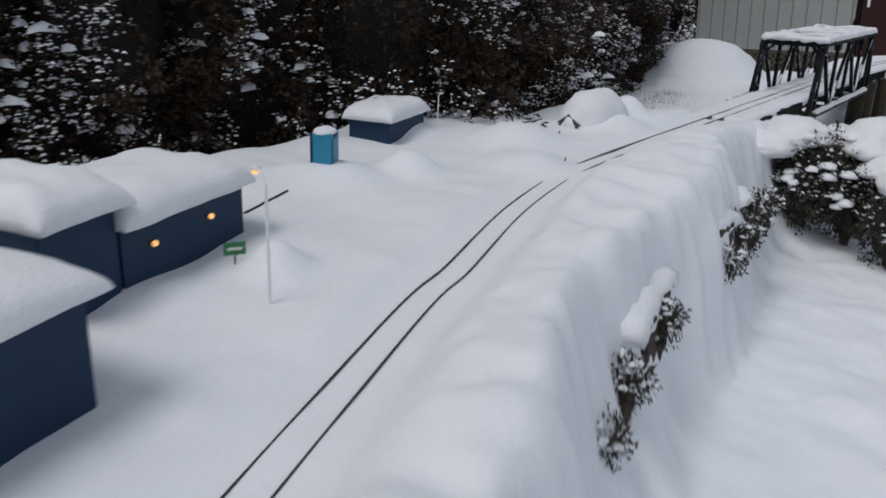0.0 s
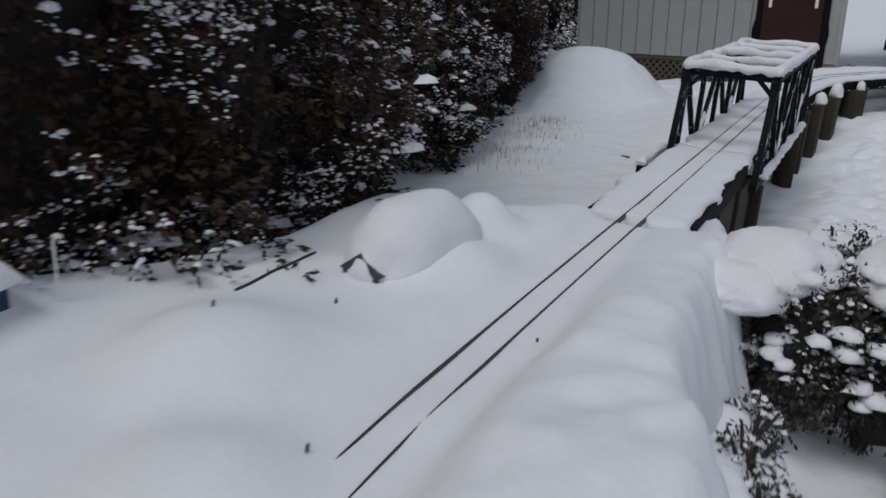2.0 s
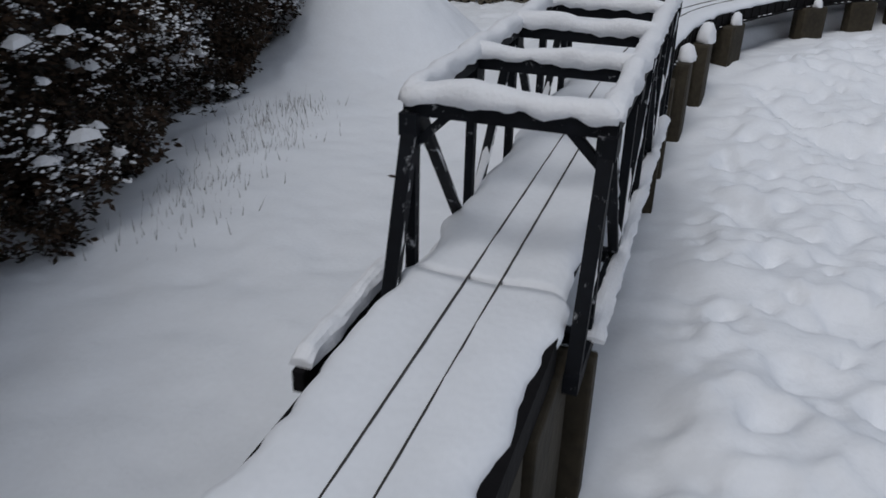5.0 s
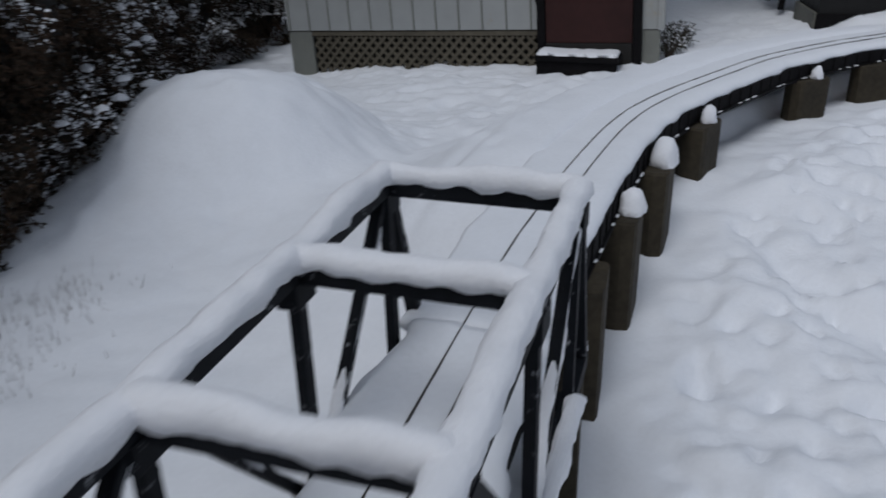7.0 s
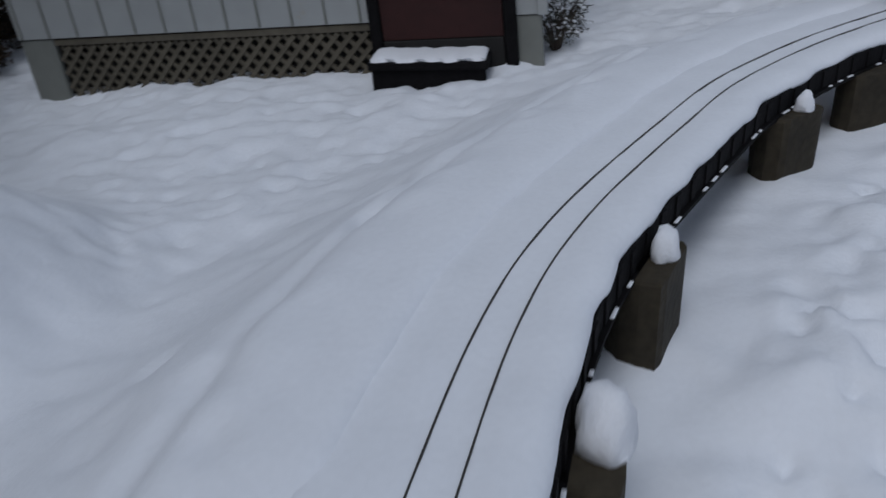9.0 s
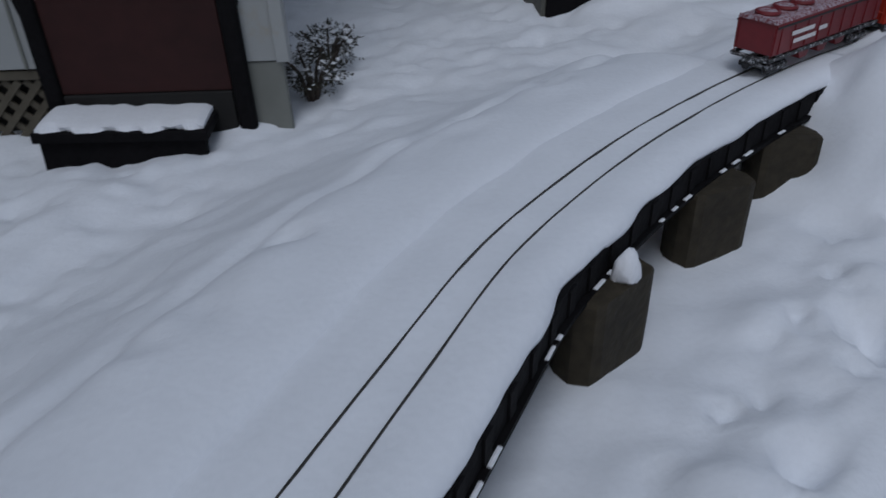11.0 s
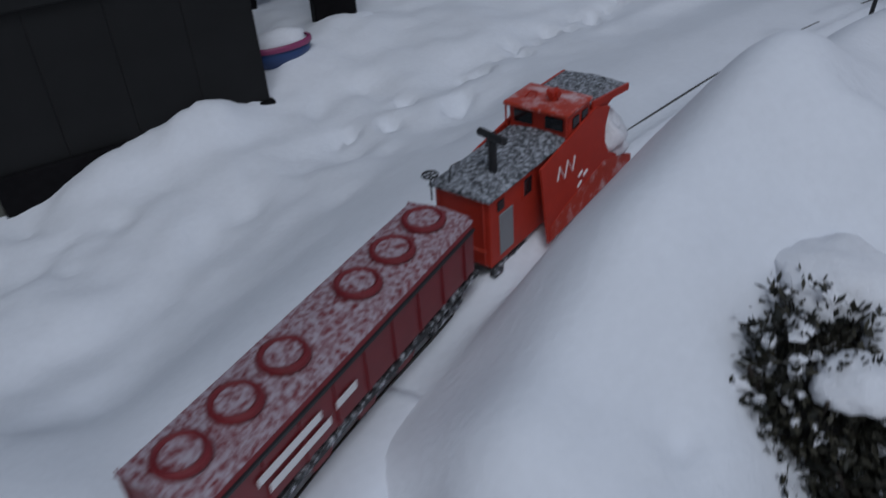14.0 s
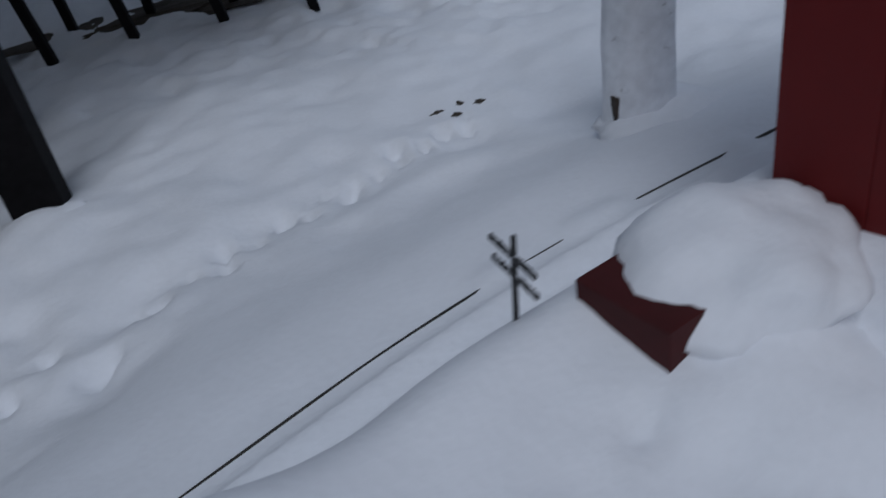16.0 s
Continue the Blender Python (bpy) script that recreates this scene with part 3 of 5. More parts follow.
def beam_along(s0, s1, d, w, z0, z1, wob=0.0):
    bm = bmesh.new()
    rows = [[bm.verts.new(along(s, d + a, b)) for a, b in ((-w / 2, z0), (-w / 2, z1), (w / 2, z1), (w / 2, z0))] for s in np.linspace(s0, s1, max(2, int((s1 - s0) / 0.05)))]
    for a, b in zip(rows, rows[1:]):
        for k in range(4):
            bm.faces.new((a[k], a[(k + 1) % 4], b[(k + 1) % 4], b[k]))
    bm.faces.new(rows[0])
    bm.faces.new(rows[-1][::-1])
    return bm


# ---- truss bridge: five portals on two side trusses ----
BXL, BXR, BZ, BZ0 = -0.124, 0.130, 0.224, -0.08
PORTALS = [0.0, 0.272, 0.538, 0.803, 1.066]
bridge = thing("truss_bridge", pose(0, 0, 0), "black painted through truss model bridge loaded with snow", "bridge")
for x in (BXL, BXR):
    part("top_chord", bar((x, -0.008, BZ), (x, PORTALS[-1] + 0.008, BZ), 0.022, 0.024), STEEL, bridge)
    part("bottom_chord", bar((x, -0.115, BZ0), (x, PORTALS[-1] + 0.125, BZ0), 0.020, 0.026), STEEL, bridge)
    part("snow_cap", snow_strip([(x, -0.014, BZ + 0.011), (x, PORTALS[-1] + 0.014, BZ + 0.011)], 0.033, 0.019, seed=x * 9, rag=0.3, drop=0.004), SNOWFLUFF, bridge, "soft ridge of fresh snow", smooth=True)
    part("snow_ledge", snow_strip([(x + (0.012 if x > 0 else -0.012), -0.02, BZ0 + 0.01), (x + (0.012 if x > 0 else -0.012), PORTALS[-1], BZ0 + 0.01)], 0.026, 0.014, seed=x * 5, rag=0.5), SNOWFLUFF, bridge, "thin line of snow")
    for i, y in enumerate(PORTALS):
        if i in (0, 4):
            rake = -0.105 if i == 0 else 0.115
            part("end_post", bar((x, y + rake, BZ0), (x, y, BZ), 0.018, 0.019, up=(1, 0, 0)), STEEL, bridge, "sloping black end post")
            part("snow_ledge", snow_strip([(x, y + rake * 0.96, BZ0 + 0.024), (x, y + rake * 0.12, BZ - 0.025)], 0.016, 0.006, seed=y + x * 3, rag=0.6), SNOWFLUFF, bridge, "thin line of snow")
        part("vertical_post", bar((x, y, BZ0), (x, y, BZ), 0.014, 0.017, up=(0, 1, 0)), STEEL, bridge)
        part("gusset_plate", box(x - 0.0125, x + 0.0125, y - 0.022, y + 0.022, BZ - 0.040, BZ - 0.010, 0.001), STEEL, bridge)
        if i < 4:
            a, b = (BZ, BZ0) if i in (0, 2) else (BZ0, BZ)
            part("diagonal_brace", bar((x, y + 0.006, a), (x, PORTALS[i + 1] - 0.006, b), 0.012, 0.015, up=(1, 0, 0)), STEEL, bridge)
            part("snow_ledge", snow_strip([(x, y + 0.02, a + (b - a) * 0.09), (x, PORTALS[i + 1] - 0.02, b - (b - a) * 0.09)], 0.016, 0.008, seed=y + x, rag=0.6), SNOWFLUFF, bridge, "thin line of snow")
for i, y in enumerate(PORTALS):
    part("portal_beam" if i in (0, 4) else "cross_beam", bar((BXL, y, BZ - 0.002), (BXR, y, BZ - 0.002), 0.020, 0.026 if i in (0, 4) else 0.023), STEEL, bridge)
    part("snow_cap", snow_strip([(BXL - 0.01, y, BZ + 0.009), (BXR + 0.01, y, BZ + 0.009)], 0.032 if i else 0.038, 0.021, seed=y * 3 + 1, rag=0.3, drop=0.004), SNOWFLUFF, bridge, "soft ridge of fresh snow", smooth=True)
    part("floor_beam", bar((BXL, y, BZ0 + 0.002), (BXR, y, BZ0 + 0.002), 0.02, 0.02), STEEL, bridge)
for sx in (-1, 1):
    part("knee_brace", bar((BXL if sx < 0 else BXR, 0, BZ - 0.06), ((BXL if sx < 0 else BXR) - sx * 0.06, 0, BZ), 0.012, 0.012, up=(0, 1, 0)), STEEL, bridge)
part("deck", beam_along(S_BR0 - 0.03, S_BR1 + 0.03, 0.0, 0.20, -0.055, -0.035), DARKTIMBER, bridge)
part("deck_snow", deck_snow(S_BR0 - 0.02, S_BR1 + 0.02, -0.108, 0.108, 0.032, 3.0), SNOW, bridge, "level bed of snow round the rails", smooth=True)

# ---- approach deck between garden bed and bridge ----
approach = thing("approach_deck", pose(0, 0, 0), "snow covered dark timber approach deck on a board pier", "railway deck", kind="structure")
for d in (-0.108, 0.112):
    part("side_beam", beam_along(S_APP - 0.12, S_BR0 - 0.122, d, 0.018, -0.06, -0.012), DARKTIMBER, approach)
part("planking", beam_along(S_APP - 0.1, S_BR0 - 0.035, 0.0, 0.196, -0.058, -0.036), DARKTIMBER, approach)
part("deck_snow", deck_snow(S_APP - 0.14, S_BR0 - 0.02, -0.118, 0.114, 0.034, 5.0), SNOW, approach, "level bed of snow round the rails", smooth=True)
for y0, y1, d in ((-0.50, -0.28, 0.09), (-0.26, -0.06, 0.10)):
    part("pier_board", box(d - 0.02, d + 0.02, y0, y1, -0.42, -0.062, 0.004), TIMBER, approach)
part("pier_board", box(-0.11, -0.07, -0.5, -0.06, -0.42, -0.062, 0.004), TIMBER, approach)
part("cross_pier", box(-0.12, 0.15, -0.045, -0.005, -0.42, -0.09, 0.004), TIMBER, approach)
part("side_rail", box(-0.172, -0.156, -0.27, 0.03, -0.06, -0.03, 0.002), DARKTIMBER, approach)
part("snow_ledge", snow_strip([(-0.164, -0.26, -0.03), (-0.164, 0.02, -0.03)], 0.03, 0.022, 6.0), SNOWFLUFF, approach, "ridge of snow")
part("snow_heap", pillow((0.13, -0.62, -0.16), 0.12, 0.10, 0.07, 3.0), SNOWFLUFF, approach, smooth=True)

# ---- curved trestle on half-log posts ----
trestle = thing("trestle", pose(0, 0, 0), "curved black trestle deck covered with snow on log posts", "trestle", kind="structure")
for d in (-0.095, 0.095):
    part("stringer", beam_along(S_BR1 + 0.035, S_END + 0.05, d, 0.014, -0.062, -0.02), DARKTIMBER, trestle)
    part("lower_ledge", beam_along(S_BR1 + 0.035, S_END + 0.05, d * 1.04, 0.022, -0.072, -0.064), DARKTIMBER, trestle)
part("planking", beam_along(S_BR1 + 0.035, S_END + 0.05, 0.0, 0.17, -0.05, -0.034), DARKTIMBER, trestle)
tie_bm = box(-0.004, 0.002, -0.010, 0.010, -0.060, -0.023, 0.0)
tie_me = bpy.data.meshes.new("tie_end")
tie_bm.to_mesh(tie_me)
tie_bm.free()
tie_me.materials.append(DARKTIMBER)
for s in np.arange(S_BR1 + 0.06, S_END, 0.07):
    tie = new("tie_end", tie_me)
    tie.parent = trestle
    tie.matrix_local = Matrix.Translation(along(s, 0.1035)) @ pose(0, 0, 0, 0, 0, -heading(s))
for k, s in enumerate(np.arange(S_BR1 + 0.05, S_END - 0.1, 0.045)):
    if (k * 7) % 5 in (1, 3, 4) and k % 7:
        part("snow_ledge", snow_strip([along(s, 0.108, -0.0638), along(s + 0.012 + 0.006 * (k * 5 % 4), 0.108, -0.0638)], 0.006, 0.0025, seed=k * 1.7, step=0.008, seg=4), SNOWFLUFF, trestle, "thin line of snow")
part("deck_snow", deck_snow(S_BR1 + 0.02, S_END + 0.16, -0.122, 0.100, 0.03, 7.0, 0.4, -0.008, 0.004), SNOW, trestle, "level bed of snow round the rails", smooth=True)


def log_post(s, d, r, top, lean, half, cap, seed):
    """A half-round fence log, sawn flat, with a cap of snow on the part that stands out."""
    p = along(s, d + 0.022)
    z0 = floor_z(p.x + 0.1, p.y - 0.05) - 0.12
    ob = thing("log_post", Matrix.Translation((p.x, p.y, z0)) @ pose(0, 0, 0, lean, 0, -heading(s) + half), "wet brown half-round log post with a snow cap", "post", "log posts under the trestle")
    bm = bmesh.new()
    n, rings = 16, []
    hgt = top - z0
    for zz in (0, hgt * 0.33, hgt * 0.66, hgt - 0.006, hgt):
        ring = []
        for k in range(n):
            a = k * math.tau / n
            rr = r * (1 + 0.06 * fbm(math.cos(a) + seed, math.sin(a), zz * 3, 1.5, 3)) * (0.95 if zz == hgt else 1)
            x, y = math.cos(a) * rr, math.sin(a) * rr
            y = max(y, -r * 0.45)
            ring.append(bm.verts.new((x, y, zz)))
        rings.append(ring)
    for a, b in zip(rings, rings[1:]):
        for k in range(n):
            bm.faces.new((a[k], a[(k + 1) % n], b[(k + 1) % n], b[k]))
    bm.faces.new(rings[-1])
    part("log", bm, TIMBER, ob)
    if cap:
        part("snow_cap", pillow((cap[0] * 0.5, cap[1] * 0.35, hgt + 0.002), cap[2] * 0.8, cap[3] * 0.95, cap[4] * 0.8, seed, 0.2, 3, 0.12), SNOWFLUFF, ob, "rounded snow cap", smooth=True)
    return ob


for s, d, r, top, lean, half, cap in (
        (s_near(0, 1.19), 0.095, 0.055, -0.07, 0, 100, (0.0, -0.035, 0.03, 0.02, 0.03)),
        (s_near(0, 1.45), 0.09, 0.062, -0.066, 0, 96, None),
        (s_near(0.02, 1.77), 0.100, 0.066, -0.066, 0, 92, (0.0, -0.03, 0.042, 0.032, 0.062)),
        (s_near(0.06, 2.11), 0.106, 0.078, -0.064, 0, 94, (0.005, -0.035, 0.056, 0.036, 0.088)),
        (s_near(0.17, 2.525), 0.095, 0.074, -0.064, 0, 92, (0.02, -0.03, 0.034, 0.024, 0.06)),
        (s_near(0.525, 3.19), 0.088, 0.074, -0.068, 0, 80, (0.03, -0.045, 0.026, 0.02, 0.05)),
        (s_near(0.77, 3.48), 0.092, 0.070, -0.068, 0, 70, None),
        (s_near(0.97, 3.67), 0.09, 0.066, -0.072, 0, 60, None)):
    log_post(s, d, r, top, lean, half, cap, s * 3.1)

# ---- cedar hedge ----
rng = random.Random(5)


def cedar(x, y, z, r, hgt, seed, n):
    ob = thing("cedar_tree", pose(x, y, z), "dark brown-green cedar hedge tree dusted with snow", "tree", "cedars in the hedge")
    part("trunk", tube([(0, 0, -0.1), (0.02, 0.01, hgt * 0.4), (0, 0, hgt * 0.95)], 0.04, 8, r2=0.008), BARK, ob)
    for k in range(10):
        a, zz = rng.random() * math.tau, rng.uniform(0.08, 0.8) * hgt
        part("branch", tube([(0, 0, zz), (math.cos(a) * r * 0.5, math.sin(a) * r * 0.5, zz + 0.06), (math.cos(a) * r * 0.9, math.sin(a) * r * 0.9, zz + 0.02)], 0.01, 5, r2=0.003), BARK, ob)
    pts, nrm = [], []
    for _ in range(n):
        zz = hgt * rng.random() ** 1.5
        a = rng.random() * math.tau
        if math.cos(a) < -0.25 and rng.random() < 0.6:
            a = math.pi - a
        shape = (0.82 + 0.18 * min(1, zz / 0.2)) * (1 - 0.75 * (zz / hgt) ** 1.8)
        clump = 1 + 0.55 * fbm(math.cos(a) * 1.1 + seed, math.sin(a) * 1.1, zz * 2.6, 1.6, 3)
        q = r * shape * clump * rng.uniform(0.72, 1.0) ** 0.5
        pts.append((math.cos(a) * q, math.sin(a) * q, zz + 0.03 * rng.random()))
        nrm.append((math.cos(a), math.sin(a), 0.15))
    part("crown", sprays(pts, nrm, 0.020, rng, 5), CEDAR, ob)
    lumps, clumps = [], []
    for p, m in zip(pts, nrm):
        out = math.hypot(p[0], p[1]) / r
        if fbm(p[0] + seed + 4, p[1], p[2] * 1.3, 3.6, 4) > 0.17 and out > 0.55 and rng.random() < 0.75:
            for _ in range(3):
                lumps.append((p[0] * 1.05 + rng.gauss(0, 0.012), p[1] * 1.05 + rng.gauss(0, 0.012), p[2] + 0.008 + rng.gauss(0, 0.005)))
            if rng.random() < 0.09:
                clumps.append((p[0] * 1.06, p[1] * 1.06, p[2] + 0.01))
    tagged(part("snow_dusting", flakes(lumps, 0.0048, rng), SNOWFLUFF, ob, "clinging tufts of snow"), kind="stuff")
    tagged(part("snow_clump", flakes(clumps, 0.020, rng), SNOWFLUFF, ob, "larger clumps of snow"), kind="stuff")
    # black filler blob stands in for the shade deep inside the crown
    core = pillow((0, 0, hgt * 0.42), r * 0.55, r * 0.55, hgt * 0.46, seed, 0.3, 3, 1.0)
    part("shade_core", core, SHADEFILL, ob)
    return ob


for i, (x, y, r) in enumerate(((-1.75, -4.6, 0.55), (-1.55, -4.1, 0.5), (-1.42, -3.6, 0.5), (-1.32, -3.1, 0.48), (-1.26, -2.62, 0.46), (-1.20, -2.15, 0.46), (-0.98, -1.70, 0.46), (-1.00, -1.24, 0.47),
                              (-1.24, -0.76, 0.48), (-1.50, -0.28, 0.48), (-1.58, 0.22, 0.46), (-1.66, 0.7, 0.46), (-1.75, 1.2, 0.46), (-1.82, 1.7, 0.46), (-1.90, 2.15, 0.44), (-2.2, 2.6, 0.4), (-2.45, 3.0, 0.4), (-2.75, 3.5, 0.4), (-3.0, 4.1, 0.45), (-3.1, 4.8, 0.5), (-2.5, 6.4, 0.55), (-3.0, 5.7, 0.5), (-2.2, 7.2, 0.6))):
    cedar(x, y, floor_z(x, y) - 0.02, r, 2.0 + 0.2 * math.sin(i * 2.3), i * 3.7, 8500 if -3.3 < y else 5000)

# ---- garden house behind ----
HX0, HX1, HY = -2.006, 0.064, 4.12
house = thing("garden_house", pose(0.064, 4.12, -0.09) @ pose(0, 0, 0, 0, -3, -6) @ pose(-0.064, -4.12, 0.13), "pale panelled garden house on lattice skirting", "house")
SZ = -0.13


def slant(x0, x1, y, z0, z1):
    """A block whose right side runs back at an angle."""
    bm = bmesh.new()
    ring = [(x0, y), (x1, y), (x1 - 0.8, y + 1.7), (x0, y + 1.7)]
    lo, hi = [[bm.verts.new((px, py, z)) for px, py in ring] for z in (z0, z1)]
    for k in range(4):
        bm.faces.new((lo[k], lo[(k + 1) % 4], hi[(k + 1) % 4], hi[k]))
    bm.faces.new(lo[::-1])
    bm.faces.new(hi)
    return bm


part("wall", slant(HX0, HX1, HY, SZ, 1.75), SIDING, house)
for k in range(17):
    x = HX0 + 0.02 + k * 0.1285
    if -0.52 < x < -0.02:
        continue
    part("batten", box(x - 0.004, x + 0.004, HY - 0.006, HY - 0.0005, SZ, 1.74, 0.0015), PANEL, house)
part("roof", box(HX0 - 0.12, HX1 + 0.12, HY - 0.12, HY + 2.0, 1.75, 1.84, 0.02), GREYROOF, house)
part("roof_snow", box(HX0 - 0.11, HX1 + 0.11, HY - 0.11, HY + 1.99, 1.842, 1.95, 0.04), SNOW, house)
part("corner_trim", box(HX1 - 0.02, HX1 + 0.012, HY - 0.012, HY + 0.02, SZ - 0.002, 1.74, 0.003), SIDING, house)
part("skirting_panel", box(HX0, HX0 + 0.15, HY + 0.005, HY + 0.03, -0.62, SZ - 0.004, 0.003), PANEL, house)
part("skirting_panel", box(HX1 - 0.17, HX1 - 0.01, HY + 0.005, HY + 0.03, -0.62, SZ - 0.004, 0.003), PANEL, house)
# black block set behind the lattice as the shade under the floor
part("skirting_shade", slant(HX0 + 0.03, HX1 - 0.03, HY + 0.06, -0.6, SZ - 0.004), SHADEFILL, house)
part("skirting_rail", box(HX0 + 0.152, -0.53, HY + 0.006, HY + 0.026, SZ - 0.03, SZ - 0.006, 0.002), LATTICE, house)
lat0, lat1, zb, zt = HX0 + 0.16, -0.53, -0.60, SZ - 0.034
for sgn, yy in ((1, HY + 0.012), (-1, HY + 0.0175)):
    x = lat0 - (zt - zb)
    while x < lat1:
        a, b = (x, zb), (x + (zt - zb), zt)
        u0, u1 = max(0, (lat0 - a[0]) / (zt - zb)), min(1, (lat1 - a[0]) / (zt - zb))
        if u1 > u0 + 0.03:
            z0, z1 = (zb + u0 * (zt - zb), zb + u1 * (zt - zb)) if sgn > 0 else (zt - u0 * (zt - zb), zt - u1 * (zt - zb))
            part("lattice_strip", bar((a[0] + u0 * (zt - zb), yy, z0), (a[0] + u1 * (zt - zb), yy, z1), 0.017, 0.005, up=(0, 1, 0)), LATTICE, house)
        x += 0.056
bm = bmesh.new()
bmesh.ops.create_cone(bm, cap_ends=True, segments=48, radius1=0.27, radius2=0.27, depth=0.012, matrix=Matrix.Translation((-0.285, HY - 0.0085, SZ + 0.21)) @ pose(0, 0, 0, 90, 0, 0))
part("door_surround", bm, DARKTIMBER, house, "round dark timber surround behind the door")
door = part("door", box(-0.49, -0.07, HY - 0.024, HY - 0.016, SZ - 0.06, 1.05, 0.002), DOORRED, house, "dark red-brown door with white slats")
part("door_frame", box(-0.535, -0.492, HY - 0.035, HY - 0.001, SZ - 0.38, 1.12, 0.01), DARKTIMBER, house)
part("door_frame", box(-0.068, -0.025, HY - 0.035, HY - 0.001, SZ - 0.38, 1.12, 0.01), DARKTIMBER, house)
for z in (0.36, 0.44, 0.53, 0.62):
    part("slat", box(-0.43, -0.13, HY - 0.034, HY - 0.022, z, z + 0.028, 0.004), WHITEPAINT, door)
for x in (-0.45, -0.13):
    part("stile", box(x, x + 0.022, HY - 0.036, HY - 0.023, 0.26, 0.70, 0.004), WHITEPAINT, door)
# flat black panel carries the underfloor shade on below the door
part("under_door_shade", box(-0.49, -0.07, HY - 0.03, HY - 0.01, -0.56, SZ - 0.062, 0.004), SHADEFILL, house)
step = thing("door_step", pose(-0.31, HY - 0.06, -0.262), "dark timber door step with snow on the tread", "step")
part("tread", box(-0.20, 0.20, -0.08, 0.09, 0.03, 0.055, 0.004), DARKTIMBER, step)
part("riser", box(-0.19, 0.19, -0.065, -0.045, -0.06, 0.03, 0.002), DARKTIMBER, step)
part("riser", box(-0.19, 0.19, 0.05, 0.07, -0.06, 0.03, 0.002), DARKTIMBER, step)
part("snow_cap", snow_strip([(-0.19, 0.0, 0.056), (0.19, 0.0, 0.056)], 0.15, 0.02, 2.0), SNOWFLUFF, step)


# ---- the train: wedge plough pushed by a covered hopper ----
def torus(r, t, z, cx=0.0, cy=0.0, n=20, m=6, axis="z", bm=None):
    bm = bm or bmesh.new()
    rings = []
    for i in range(n):
        a = i * math.tau / n
        ring = []
        for k in range(m):
            b = k * math.tau / m
            q = r + t * math.cos(b)
            p = (math.cos(a) * q, math.sin(a) * q, t * math.sin(b))
            p = p if axis == "z" else (p[0], p[2], p[1]) if axis == "y" else (p[2], p[0], p[1])
            ring.append(bm.verts.new((p[0] + cx, p[1] + cy, p[2] + z)))
        rings.append(ring)
    for i in range(n):
        for k in range(m):
            bm.faces.new((rings[i][k], rings[i][(k + 1) % m], rings[(i + 1) % n][(k + 1) % m], rings[(i + 1) % n][k]))
    return bm


def prism(poly, x0, x1, x0b=None, x1b=None):
    """A plate with outline poly in (y, z), between x0 and x1 at its top and x0b, x1b at its foot."""
    bm = bmesh.new()
    zs = [z for _, z in poly]
    lo, hi = min(zs), max(zs)
    sides = []
    for a, b in ((x0, x0b), (x1, x1b)):
        sides.append([bm.verts.new(((a if b is None else b + (a - b) * (z - lo) / (hi - lo)), y, z)) for y, z in poly])
    n = len(poly)
    for k in range(n):
        bm.faces.new((sides[0][k], sides[0][(k + 1) % n], sides[1][(k + 1) % n], sides[1][k]))
    bm.faces.new(sides[0][::-1])
    bm.faces.new(sides[1])
    return bm


def truck(parent, y):
    frame_ob = part("truck", box(-0.030, 0.030, y - 0.034, y + 0.034, 0.012, 0.022, 0.003), CHASSIS, parent, "black truck frame with packed snow")
    for sx in (-1, 1):
        for dy in (-0.021, 0.021):
            bm = bmesh.new()
            bmesh.ops.create_cone(bm, cap_ends=True, segments=18, radius1=0.0135, radius2=0.0135, depth=0.006, matrix=Matrix.Translation((sx * 0.0225, y + dy, 0.0145)) @ pose(0, 0, 0, 0, 90, 0))
            part("wheel", bm, BLACK, frame_ob)
        part("side_frame", box(sx * 0.030 - 0.003, sx * 0.030 + 0.003, y - 0.034, y + 0.034, 0.009, 0.019, 0.002), CHASSIS, frame_ob)


S_TRAIN = s_near(1.551, 4.07)


def on_track(s):
    p = along(s)
    return Matrix.Translation((p.x, p.y, 0.0008)) @ pose(0, 0, 0, 0, 0, -heading(s))


plough = thing("snow_plough", on_track(S_TRAIN - 0.09) @ pose(0, 0.09, 0), "orange-red model railway wedge snow plough dusted with snow", "model train")
body = part("body", box(-0.037, 0.037, -0.214, -0.03, 0.026, 0.116, 0.0015), ORANGE, plough)
bm = bmesh.new()
rows = [[bm.verts.new((x, y, 0.1165 + 0.005 * (1 - (x / 0.041) ** 2) + dz)) for x in (-0.041, -0.03, -0.012, 0.012, 0.03, 0.041)] for y, dz in ((-0.220, 0), (-0.05, 0))]
low = [[bm.verts.new((x, y, 0.1150)) for x in (-0.041, 0.041)] for y in (-0.220, -0.05)]
for k in range(5):
    bm.faces.new((rows[0][k], rows[0][k + 1], rows[1][k + 1], rows[1][k]))
bm.faces.new((low[0][0], low[0][1], low[1][1], low[1][0]))
bm.faces.new((*rows[0], low[0][1], low[0][0]))
bm.faces.new((*rows[1][::-1], low[1][0], low[1][1]))
bm.faces.new((rows[0][0], rows[1][0], low[1][0], low[0][0]))
bm.faces.new((rows[0][-1], rows[1][-1], low[1][1], low[0][1]))
part("body_roof", bm, ROOFDUST, plough, "dark roof speckled with snow")
